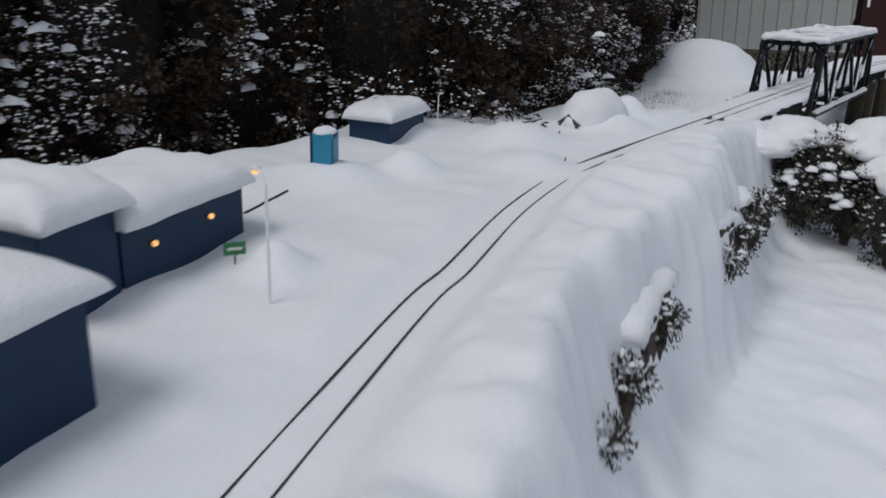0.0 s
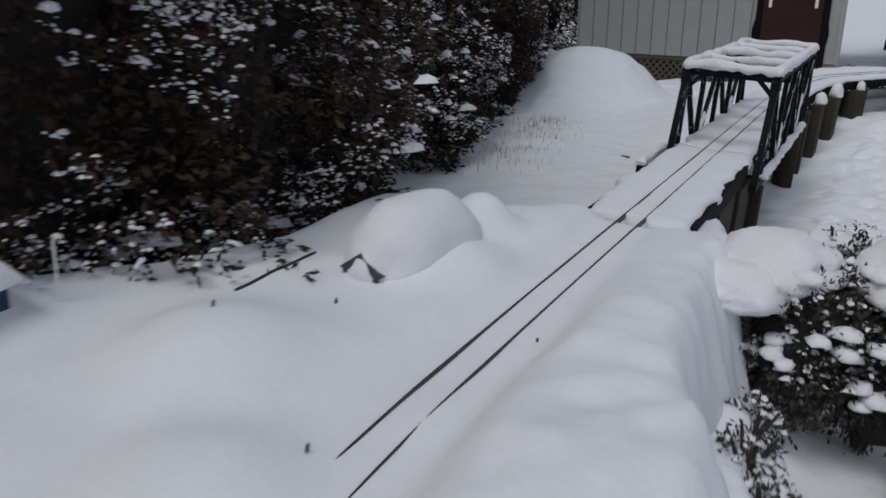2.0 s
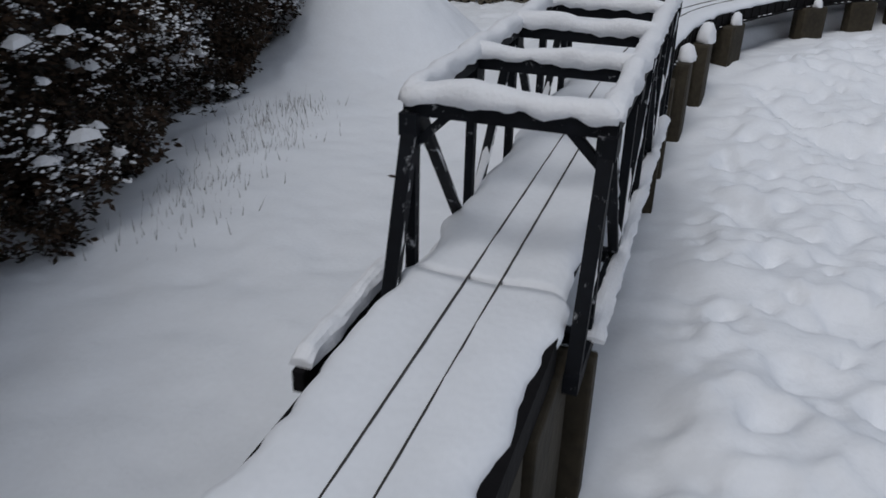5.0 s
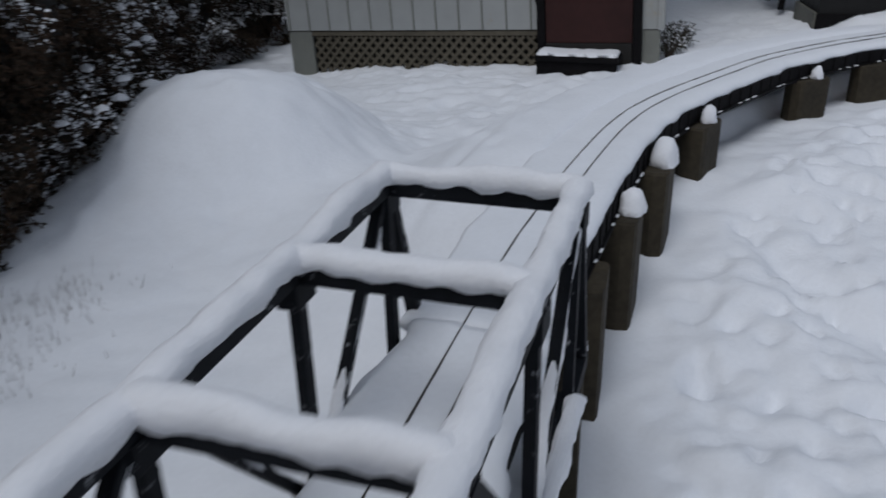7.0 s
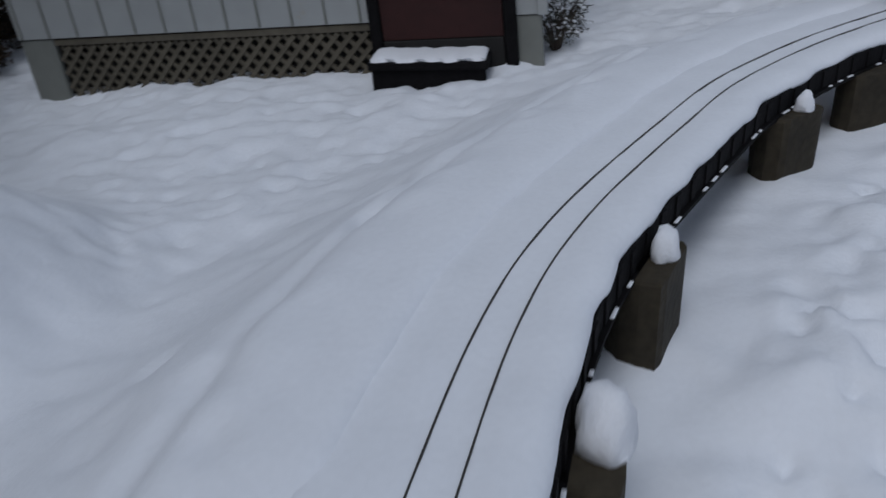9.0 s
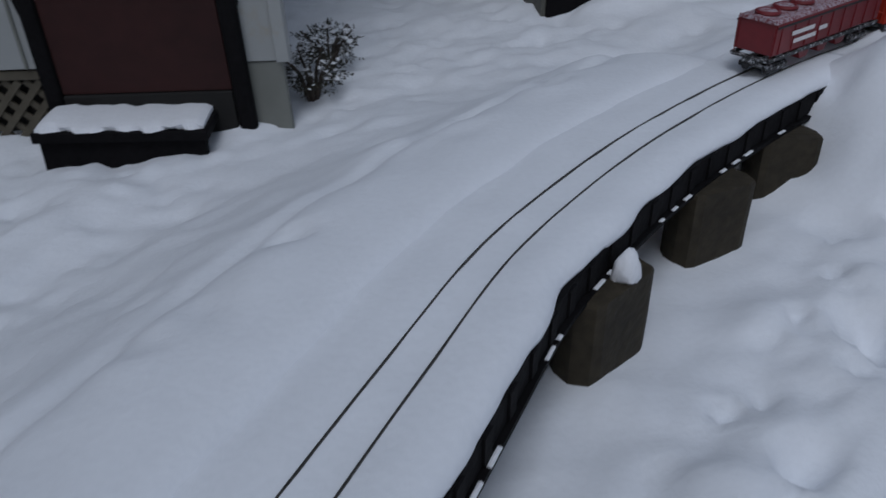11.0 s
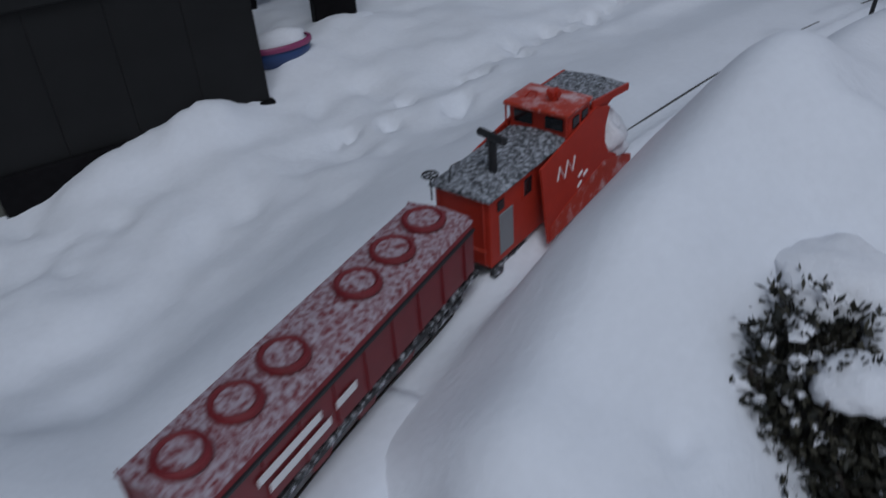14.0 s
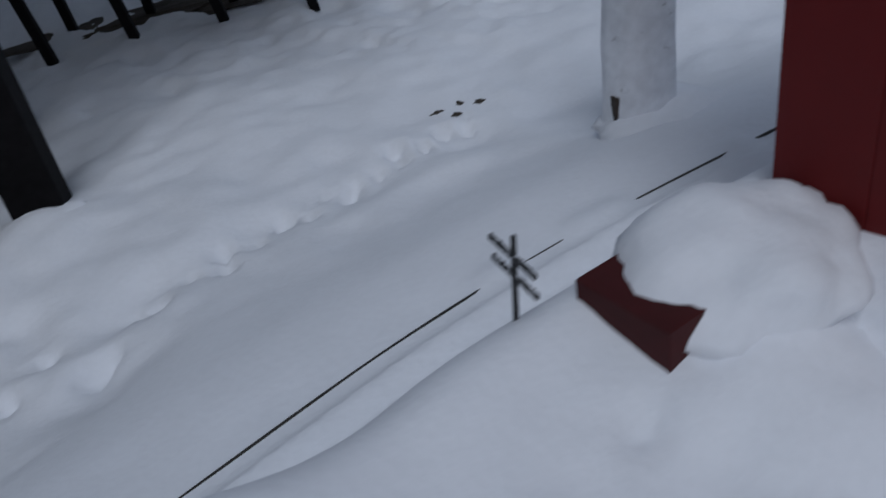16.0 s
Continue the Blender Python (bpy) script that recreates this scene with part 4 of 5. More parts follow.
for sx in (-1, 1):
    x = sx * 0.0375
    part("side_door", box(x - 0.001, x + 0.001, -0.197, -0.170, 0.036, 0.088, 0.0006), GLASSGREY, plough, "pale grey side door panel")
    part("side_window", box(x - 0.001, x + 0.001, -0.200, -0.187, 0.094, 0.106, 0.0005), DARKGLASS, plough)
    win = part("side_window", box(x - 0.001, x + 0.001, -0.148, -0.130, 0.086, 0.106, 0.0005), DARKGLASS, plough)
    part("window_frame", box(x - 0.0016, x - 0.0004 if sx < 0 else x + 0.0016, -0.150, -0.148, 0.084, 0.108), ORANGE, win)
    part("ladder_rail", tube([(sx * 0.030, -0.217, 0.03), (sx * 0.030, -0.217, 0.112)], 0.0012, 6), ORANGE, plough)
    part("underframe_step", box(sx * 0.036 - 0.004, sx * 0.036 + 0.004, -0.212, -0.194, 0.012, 0.025, 0.001), CHASSIS, plough)
part("end_rail", tube([(-0.034, -0.219, 0.05), (-0.012, -0.221, 0.052), (0.012, -0.221, 0.052), (0.034, -0.219, 0.05)], 0.0014, 6), ORANGE_DUST, plough)
cab = part("cab", box(-0.0415, 0.0415, -0.052, 0.0, 0.03, 0.1465, 0.0015), ORANGE, plough)
part("cab_roof", box(-0.0445, 0.0445, -0.062, 0.002, 0.1468, 0.1525, 0.002), ORANGE_DUST, plough, "orange-red roof with a dusting of snow")
for x0, x1 in ((-0.034, -0.008), (0.010, 0.034)):
    part("rear_window", box(x0, x1, -0.0538, -0.0518, 0.125, 0.141, 0.0005), DARKGLASS, cab)
for sx in (-1, 1):
    for y0, y1 in ((-0.044, -0.029), (-0.022, -0.007)):
        part("cab_window", box(sx * 0.0420 - 0.001, sx * 0.0420 + 0.001, y0, y1, 0.127, 0.141, 0.0005), DARKGLASS, cab)
    part("roof_strut", tube([(sx * 0.042, -0.059, 0.119), (sx * 0.042, -0.059, 0.148)], 0.0013, 6), ORANGE, cab)
horn = part("roof_horn", tube([(0.008, -0.03, 0.1525), (0.008, -0.03, 0.1640)], 0.0055, 10), ORANGE, plough)
for dx, dy in ((-0.008, 0), (0.008, 0), (0.0, 0.008), (0.0, -0.008)):
    part("bell", tube([(0.008, -0.03, 0.1610), (0.008 + dx, -0.03 + dy, 0.1610)], 0.003, 8, r2=0.0045), ORANGE, horn)
part("roof_hook", tube([(-0.026, -0.04, 0.1530), (-0.024, -0.03, 0.1575), (-0.016, -0.028, 0.1560), (-0.014, -0.036, 0.1533)], 0.0012, 6), ORANGE, plough)
# hood over the blade
bm = bmesh.new()
vs = [bm.verts.new(p) for p in ((-0.039, 0.006, 0.141), (0.039, 0.006, 0.141), (0.046, 0.091, 0.1345), (-0.046, 0.091, 0.1345), (0, 0.006, 0.144), (0, 0.091, 0.138))]
lo = [bm.verts.new(p) for p in ((-0.039, 0.006, 0.136), (0.039, 0.006, 0.136), (0.046, 0.091, 0.130), (-0.046, 0.091, 0.130))]
bm.faces.new((vs[0], vs[4], vs[5], vs[3]))
bm.faces.new((vs[4], vs[1], vs[2], vs[5]))
bm.faces.new(lo[::-1])
bm.faces.new((vs[0], lo[0], lo[1], vs[1], vs[4]))
bm.faces.new((vs[2], lo[2], lo[3], vs[3], vs[5]))
bm.faces.new((vs[1], lo[1], lo[2], vs[2]))
bm.faces.new((vs[3], lo[3], lo[0], vs[0]))
hood = part("hood", bm, ROOFDUST, plough, "sloping dark hood roof speckled with snow")
for sx in (-1, 1):
    part("hood_edge", bar((sx * 0.0405, 0.007, 0.137), (sx * 0.0468, 0.092, 0.1305), 0.003, 0.009), ORANGE, hood)
# concave blade
prof = [(0.086, 0.129), (0.050, 0.122), (0.030, 0.108), (0.020, 0.088), (0.022, 0.068), (0.038, 0.050), (0.062, 0.040), (0.094, 0.034), (0.094, 0.026), (0.0, 0.022), (0.0, 0.131)]
part("blade", prism(prof, -0.041, 0.041, -0.047, 0.047), ORANGE, plough, "curved orange-red plough blade")
for sx in (-1, 1):
    wing = [(-0.125, 0.112), (-0.125, 0.016), (0.094, 0.026), (0.094, 0.034), (0.058, 0.050), (0.034, 0.064), (0.026, 0.082), (0.03, 0.102), (0.045, 0.122), (0.01, 0.134), (-0.06, 0.122)]
    a, b = (0.0422, 0.0450) if sx > 0 else (-0.0450, -0.0422)
    w = part("wing", prism(wing, a, b, a + sx * 0.013, b + sx * 0.013), ORANGE, plough, "flared side wing with white emblem")
    foot = [(-0.118, 0.0165), (0.093, 0.0262), (0.093, 0.0335), (0.056, 0.049), (0.02, 0.058), (-0.03, 0.052), (-0.075, 0.046), (-0.118, 0.034)]
    fa, fb = [c + sx * 0.013 for c in ((0.0448, 0.0456) if sx > 0 else (-0.0456, -0.0448))]
    ta, tb = fa - sx * 0.0046, fb - sx * 0.0046
    part("snow_crust", prism(foot, ta, tb, fa, fb), ORANGE_DUST, w, "lower edge crusted with snow")

    def stroke(pts, r):
        lo, hi = 0.016, 0.134
        out = [(sx * (0.0452 + 0.013 * (1 - (z - lo) / (hi - lo))), y, z) for y, z in pts]
        return tube(out, r, 6)

    part("emblem", stroke([(-0.093, 0.083), (-0.086, 0.098), (-0.077, 0.080), (-0.067, 0.098), (-0.058, 0.081), (-0.050, 0.097)], 0.0013), LETTER, w)
    for y0, z0 in ((-0.046, 0.066), (-0.034, 0.062), (-0.050, 0.054)):
        part("marking", stroke([(y0, z0), (y0 + 0.010, z0 + 0.004)], 0.0016), LETTER, w)
load = pillow((0.004, 0.066, 0.062), 0.050, 0.040, 0.046, 8.0, 0.3, 4, 0.6)
part("snow_load", load, SNOWFLUFF, plough, "snow gathered on the blade", smooth=True)
stack = part("stove_pipe", tube([(0.010, -0.166, 0.118), (0.010, -0.166, 0.166)], 0.0050, 10), BLACK, plough, "black stove pipe with a crosspiece")
part("pipe_cap", tube([(-0.010, -0.160, 0.163), (0.030, -0.172, 0.165)], 0.0048, 10), BLACK, stack)
pole = part("brake_pole", tube([(-0.034, -0.2235, 0.100), (-0.034, -0.2235, 0.132)], 0.0010, 6), BLACK, plough)
part("brake_wheel", torus(0.0085, 0.0013, 0.132, -0.034, -0.2235), BLACK, pole)
for a in (0, 60, 120):
    c, s_ = math.cos(radians(a)) * 0.008, math.sin(radians(a)) * 0.008
    part("spoke", tube([(-0.034 - c, -0.2235 - s_, 0.132), (-0.034 + c, -0.2235 + s_, 0.132)], 0.0008, 5), BLACK, pole)
part("grab_wire", tube([(-0.018, -0.212, 0.118), (-0.019, -0.205, 0.138), (-0.012, -0.196, 0.142)], 0.0009, 6), BLACK, plough)
part("grab_wire", tube([(-0.030, -0.12, 0.119), (-0.030, -0.118, 0.136), (-0.022, -0.110, 0.138)], 0.0009, 6), BLACK, plough)
part("underframe", box(-0.030, 0.030, -0.21, 0.0, 0.0215, 0.027, 0.001), CHASSIS, plough)
part("coupler", box(-0.006, 0.006, -0.238, -0.21, 0.018, 0.028, 0.002), BLACK, plough)
truck(plough, -0.165)
truck(plough, -0.045)

HL = 0.215
hopper = thing("hopper_car", on_track(S_TRAIN - 0.24 - HL) @ pose(0, 0, 0), "dark red covered hopper car with snow-dusted roof hatches", "model train")
prof = [(-0.041, 0.046), (0.041, 0.046), (0.042, 0.100), (0.037, 0.110), (0.0, 0.1135), (-0.037, 0.110), (-0.042, 0.100)]
bm = bmesh.new()
ends = [[bm.verts.new((x, y, z)) for x, z in prof] for y in (-HL + 0.012, HL - 0.012)]
for k in range(7):
    bm.faces.new((ends[0][k], ends[0][(k + 1) % 7], ends[1][(k + 1) % 7], ends[1][k]))
bm.faces.new(ends[0][::-1])
bm.faces.new(ends[1])
part("hopper_body", bm, HOPPERRED, hopper)
bm = bmesh.new()
rf = [(-0.0405, 0.1050), (-0.037, 0.1108), (0.0, 0.1145), (0.037, 0.1108), (0.0405, 0.1050)]
ends = [[bm.verts.new((x, y, z)) for x, z in rf] for y in (-HL + 0.008, HL - 0.008)]
for k in range(4):
    bm.faces.new((ends[0][k], ends[0][k + 1], ends[1][k + 1], ends[1][k]))
for e in ends:
    bm.faces.new(e)
bm.faces.new((ends[0][0], ends[0][-1], ends[1][-1], ends[1][0]))
part("roof", bm, HOPPERTOP, hopper, "red roof covered with a thin layer of snow")
for y in (0.175, 0.115, 0.055, -0.055, -0.115, -0.175):
    h = part("hatch", torus(0.020, 0.0042, 0.1165, 0, y, 22, 8), HOPPERRED, hopper, "round raised roof hatch")
    bm = bmesh.new()
    bmesh.ops.create_cone(bm, cap_ends=True, segments=22, radius1=0.019, radius2=0.016, depth=0.006, matrix=Matrix.Translation((0, y, 0.1165)))
    part("lid", bm, HOPPERTOP, h)
for sx in (-1, 1):
    part("side_ledge", box(sx * 0.0425 - 0.002, sx * 0.0425 + 0.002, -HL + 0.012, HL - 0.012, 0.097, 0.1005, 0.0006), BLACK, hopper)
    part("side_sill", box(sx * 0.039 - 0.003, sx * 0.039 + 0.003, -HL + 0.004, HL - 0.004, 0.034, 0.041, 0.001), CHASSIS, hopper)
    for k in range(9):
        y = -HL + 0.03 + k * 0.046
        part("side_rib", box(sx * 0.0420 - 0.0012, sx * 0.0420 + 0.0012, y - 0.0015, y + 0.0015, 0.047, 0.097), HOPPERRED, hopper)
    for y0, y1, z0 in ((-0.15, -0.07, 0.076), (-0.14, -0.06, 0.060), (-0.05, -0.02, 0.068)):
        part("lettering_bar", box(sx * 0.0438 - 0.0004, sx * 0.0438 + 0.0004, y0, y1, z0, z0 + 0.008), LETTER, hopper)
    for dy in (-0.205, 0.205):
        part("ladder_rail", tube([(sx * 0.038, dy, 0.036), (sx * 0.038, dy, 0.112)], 0.0011, 6), HOPPERRED, hopper)
for y in (-0.07, 0.0, 0.07):
    part("discharge_bay", prism([(y - 0.033, 0.048), (y + 0.033, 0.048), (y + 0.012, 0.016), (y - 0.012, 0.016)], -0.034, 0.034), HOPPERRED, hopper)
part("underframe", box(-0.012, 0.012, -HL, HL, 0.026, 0.036, 0.001), CHASSIS, hopper)
for y in (-HL + 0.01, HL - 0.01):
    part("end_platform", box(-0.036, 0.036, y - 0.008, y + 0.008, 0.034, 0.038, 0.001), CHASSIS, hopper)
    part("coupler", box(-0.005, 0.005, y - 0.016, y + 0.016, 0.019, 0.028, 0.002), BLACK, hopper)
truck(hopper, -0.155)
truck(hopper, 0.155)


# ---- model village on the garden bed ----
def model_shed(x, y, turn, length, depth, low, high, split, lamps):
    """A long blue shed whose wall runs along local y; part of it is taller."""
    z0 = floor_z(x, y) - 0.03
    ob = thing("model_shed", pose(x, y, z0, 0, 0, turn), "dark blue model railway shed under thick snow", "model building", "blue sheds of the model village")
    k = -z0
    wall = part("wall", box(-depth, 0, 0, split, 0, low + k, 0.001), BLUEWALL, ob)
    part("roof", box(-depth - 0.012, 0.012, -0.006, split + 0.012, low + k + 0.001, low + k + 0.008, 0.002), GREYROOF, ob)
    part("roof_snow", snow_slab(-depth - 0.022, 0.022, -0.014, split + 0.02, low + k + 0.004, 0.048, x * 7), SNOWFLUFF, ob, "thick rounded snow", smooth=True)
    if high:
        part("wall", box(-depth, -0.0005, split + 0.001, length, 0, high + k, 0.001), BLUEWALL, ob)
        part("roof", box(-depth - 0.012, 0.012, split - 0.006, length + 0.012, high + k + 0.001, high + k + 0.008, 0.002), GREYROOF, ob)
        part("roof_snow", pillow((-depth / 2, (split + length) / 2, high + k + 0.012), depth / 2 + 0.022, (length - split) / 2 + 0.018, 0.052, x * 5 + 2, 0.10, 4, 0.12), SNOWFLUFF, ob, "thick rounded snow", smooth=True)
    for yy, zz in lamps:
        lp = part("wall_lamp", tube([(0.0, yy, zz + k), (0.008, yy, zz + k)], 0.002, 8), BLACK, ob)
        part("bulb", pillow((0.010, yy, zz + k), 0.005, 0.005, 0.005, 1, 0, 2, 1), LAMP, lp)
    return ob


# the walls face the line; split counts from the far end
model_shed(-0.085, -3.235, 15.7, 0.31, 0.20, 0.112, 0, 0.305, [(0.06, 0.075), (0.2, 0.08)])
model_shed(-0.045, -3.375, 15.7, 0.14, 0.20, 0.150, 0, 0.138, [])
model_shed(0.303, -3.91, 15.7, 0.5, 0.26, 0.148, 0, 0.49, [])

toilet = thing("portable_toilet", pose(-0.345, -2.55, floor_z(-0.345, -2.55) - 0.012, 0, 0, 28), "bright blue model portable toilet half sunk in snow", "model building")
part("cabin", box(-0.022, 0.022, -0.034, 0.034, 0, 0.080, 0.003), CYAN, toilet)
part("door", box(0.0225, 0.0245, -0.022, 0.022, 0.012, 0.068, 0.001), CYAN, toilet)
part("vent", box(0.0225, 0.024, -0.012, 0.012, 0.070, 0.076, 0.0006), BLACK, toilet)
part("corner_post", box(-0.025, -0.021, -0.037, -0.033, 0, 0.082, 0.001), BLUEWALL, toilet)
part("snow_cap", pillow((0, 0, 0.079), 0.026, 0.037, 0.012, 2.0, 0.15, 3, 0.2), SNOWFLUFF, toilet, smooth=True)

blue_box = thing("flat_blue_building", pose(-0.478, -2.168, floor_z(-0.478, -2.168) - 0.015, 0, 0, 14), "low blue model building with a dome of snow", "model building")
part("wall", box(-0.125, 0, 0, 0.235, 0, 0.075, 0.002), BLUEWALL, blue_box)
part("roof", box(-0.131, 0.006, -0.006, 0.241, 0.0755, 0.080, 0.001), GREYROOF, blue_box)
part("roof_snow", snow_slab(-0.140, 0.015, -0.015, 0.250, 0.078, 0.040, 5.0), SNOWFLUFF, blue_box, "domed snow", smooth=True)

sign = thing("green_sign", pose(-0.055, -3.055, floor_z(-0.055, -3.055) - 0.01, 0, 0, 60), "small green model road sign in a snow heap", "sign")
part("post", tube([(0, 0, 0), (0, 0, 0.05)], 0.0015, 6), BLACK, sign)
board = part("board", box(-0.018, 0.018, -0.002, 0.0, 0.028, 0.05, 0.0008), GREEN, sign)
part("marking", box(-0.012, 0.012, -0.0032, -0.0022, 0.037, 0.041), LETTER, board)

lamp = thing("street_lamp", pose(0.10, -3.12, floor_z(0.10, -3.12) - 0.01), "slender pale model street lamp with amber light", "lamp")
part("pole", tube([(0, 0, 0), (0, 0, 0.19), (-0.012, 0.004, 0.205), (-0.026, 0.008, 0.207)], 0.0022, 8), WHITEPAINT, lamp)
head = part("head", box(-0.040, -0.022, 0.004, 0.014, 0.204, 0.211, 0.002), WHITEPAINT, lamp)
part("bulb", pillow((-0.031, 0.009, 0.202), 0.006, 0.005, 0.004, 1, 0, 2, 1), LAMP, head)
lamp2 = thing("street_lamp", pose(-0.538, -1.867, floor_z(-0.538, -1.867) - 0.01), "slender pale model street lamp beside the low building", "lamp")
part("pole", tube([(0, 0, 0), (0, 0, 0.10), (0.008, 0, 0.108)], 0.0018, 8), WHITEPAINT, lamp2)
part("head", box(0.004, 0.016, -0.004, 0.004, 0.106, 0.111, 0.001), WHITEPAINT, lamp2)

hut = thing("grey_hut", pose(-0.272, -1.53, 0.006, 0, 0, -6), "grey gabled model hut buried under a loaf of snow", "model building")
part("wall", box(-0.036, 0.036, 0.006, 0.28, -0.03, 0.015, 0.001), GREYROOF, hut)
bm = bmesh.new()
ga = [[bm.verts.new(p) for p in ((-0.042, y, 0.014), (0.0, y, 0.046), (0.042, y, 0.014))] for y in (0.004, 0.26)]
bm.faces.new(ga[0])
bm.faces.new(ga[1][::-1])
for k in range(3):
    bm.faces.new((ga[0][k], ga[1][k], ga[1][(k + 1) % 3], ga[0][(k + 1) % 3]))
part("gable_roof", bm, GREYROOF, hut)
bm = pillow((0.004, 0.165, 0.014), 0.086, 0.150, 0.100, 4.2, 0.10, 4, 0.4)
for v in bm.verts:
    u = (v.co.y - 0.165) / 0.165
    v.co.y = 0.150 + 0.160 * math.copysign(min(1.0, abs(u)) ** 0.72, u)
part("roof_snow", bm, SNOWFLUFF, hut, "thick rounded loaf of snow", smooth=True)

for x0, y0, x1, y1 in ((-0.25, -2.87, -0.29, -2.72), (-0.38, -1.69, -0.392, -1.48)):
    f = thing("siding_rail", pose(0, 0, 0), "dark rail of a buried siding showing through snow", "rail")
    ends = [(x0 + (x1 - x0) * k / 8, y0 + (y1 - y0) * k / 8) for k in range(9)]
    part("rail", tube([(x, y, floor_z(x, y) + 0.001) for x, y in ends], 0.0028, 6), RAIL, f)
for x, y, h in ((-0.25, -1.62, 0.018), (-0.30, -1.82, 0.018), (-0.05, -1.95, 0.02), (0.045, -1.55, 0.015)):
    z = floor_z(x, y)
    st = thing("stake", pose(x, y, z - 0.01), "thin dark stake poking out of snow", "stake", "stakes in the bed")
    part("stake_shaft", tube([(0, 0, 0), (0.002, 0, h)], 0.0022, 6), BLACK, st)


# ---- retaining timbers and shrubs along the bed ----
def timber(x0, y0, x1, y1, z0, z1, t, label):
    c = Vector(((x0 + x1) / 2, (y0 + y1) / 2, 0))
    L = math.hypot(x1 - x0, y1 - y0)
    side = 1 if y1 < y0 else -1
    ob = thing("retaining_timber", Matrix.Translation(c) @ pose(0, 0, 0, 0, 0, math.degrees(math.atan2(y1 - y0, x1 - x0))), label, "timber", "timbers of the garden bed")
    part("beam", box(-L / 2, L / 2, -t / 2, t / 2, z0, z1, 0.008), TIMBER, ob)
    part("snow_cap", snow_strip([(-L / 2 - 0.05, -0.02 * side, z1 - 0.012), (L / 2 + 0.05, -0.02 * side, z1 - 0.012)], t * 1.7, 0.045, x0 * 7, step=0.025, rag=0.15, drop=0.008), SNOWFLUFF, ob, "overhanging snow", smooth=True)


timber(0.388, -1.95, 0.386, -2.32, -0.34, -0.06, 0.06, "wet brown retaining timber beneath overhanging snow")
timber(0.422, -2.42, 0.467, -2.64, -0.36, -0.07, 0.06, "wet brown retaining timber beneath overhanging snow")
timber(0.30, -1.35, 0.36, -1.9, -0.38, -0.15, 0.06, "wet brown retaining timber beneath overhanging snow")


def shrub(x, y, z, r, hgt, seed, n, caps, lumps_n=160, turn=0, leaf=0.013):
    ob = thing("snowy_shrub", pose(x, y, z, 0, 0, turn), "dark leafy shrub pressed down by pillows of snow", "shrub", "snowy shrubs")
    rg = random.Random(int(seed * 10))
    for k in range(7):
        a = k * 0.9 + seed
        part("stem", tube([(0, 0, -0.06), (math.cos(a) * r * 0.35, math.sin(a) * r * 0.35, hgt * 0.45), (math.cos(a) * r * 0.8, math.sin(a) * r * 0.8, hgt * 0.85)], 0.007, 6, r2=0.002), BARK, ob)
    pts, nrm = [], []
    for _ in range(n):
        d = Vector((rg.gauss(0, 1), rg.gauss(0, 1), rg.gauss(0, 0.8))).normalized()
        k = rg.uniform(0.55, 1.0) * (1 + 0.4 * fbm(d.x + seed, d.y, d.z, 2.0, 3))
        p = Vector((d.x * r * k, d.y * r * k, hgt * 0.5 + d.z * hgt * 0.5 * k))
        pts.append(p)
        nrm.append((d.x, d.y, d.z))
    part("leaves", sprays(pts, nrm, leaf, rg, 4, 0.2), SHRUB, ob)
    lump = [p for p, m in zip(pts, nrm) if m[2] > -0.35 and rg.random() < 0.3][:lumps_n * 3]
    tagged(part("snow_dusting", flakes(lump, 0.0065, rg), SNOWFLUFF, ob, "clinging tufts of snow"), kind="stuff")
    if n > 1000 and lumps_n > 200:
        bm = bmesh.new()
        for p in [p for p, m in zip(pts, nrm) if m[2] > -0.4 and fbm(p.x * 9 + seed, p.y * 9, p.z * 9, 1.0, 2) > 0.1][:400:7]:
            q = rg.uniform(0.010, 0.026)
            pillow(p * 1.03, q * rg.uniform(0.9, 1.5), q * rg.uniform(0.8, 1.3), q * 0.7, rg.random() * 50, 0.4, 2, 0.5, bm)
        tagged(part("snow_clump", bm, SNOWFLUFF, ob, "larger clumps of snow", smooth=True), kind="stuff")
    # dense shrubs get a black lump in place of the shadow between leaves
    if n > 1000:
        part("shade_core", pillow((0, 0, hgt * 0.45), r * 0.72, r * 0.72, hgt * 0.38, seed, 0.3, 3, 1.0), SHADEFILL, ob)
    for cx, cy, cz, rx, ry, rz in caps:
        part("snow_pillow", pillow((cx, cy, cz), rx, ry, rz, seed + cx * 9, 0.2, 4, 0.6), SNOWFLUFF, ob, "heavy pillow of snow", smooth=True)
    return ob


shrub(0.36, -0.98, -0.30, 0.15, 0.32, 1.3, 2600, [(-0.07, 0.02, 0.285, 0.125, 0.135, 0.065), (-0.11, -0.09, 0.26, 0.09, 0.08, 0.055)], 330)
shrub(0.50, -0.93, -0.33, 0.14, 0.32, 4.1, 2400, [(0.03, 0.05, 0.31, 0.115, 0.14, 0.085), (0.09, -0.07, 0.25, 0.085, 0.06, 0.05)], 330)
shrub(0.42, -0.68, -0.24, 0.09, 0.24, 6.2, 700, [(-0.05, 0.03, 0.20, 0.06, 0.06, 0.035), (0.07, 0.02, 0.21, 0.06, 0.05, 0.03)])
shrub(0.66, -1.05, -0.36, 0.12, 0.26, 7.7, 1300, [(0.0, 0.0, 0.25, 0.09, 0.09, 0.06)])
shrub(0.36, -1.72, -0.22, 0.07, 0.16, 9.4, 500, [(-0.03, 0.0, 0.15, 0.05, 0.09, 0.03)])
shrub(1.60, 3.52, -0.22, 0.11, 0.26, 7.1, 3500, [], 5, 0, 0.011)
shrub(1.72, 3.50, -0.2, 0.11, 0.24, 6.6, 3500, [], 5, 0, 0.011)
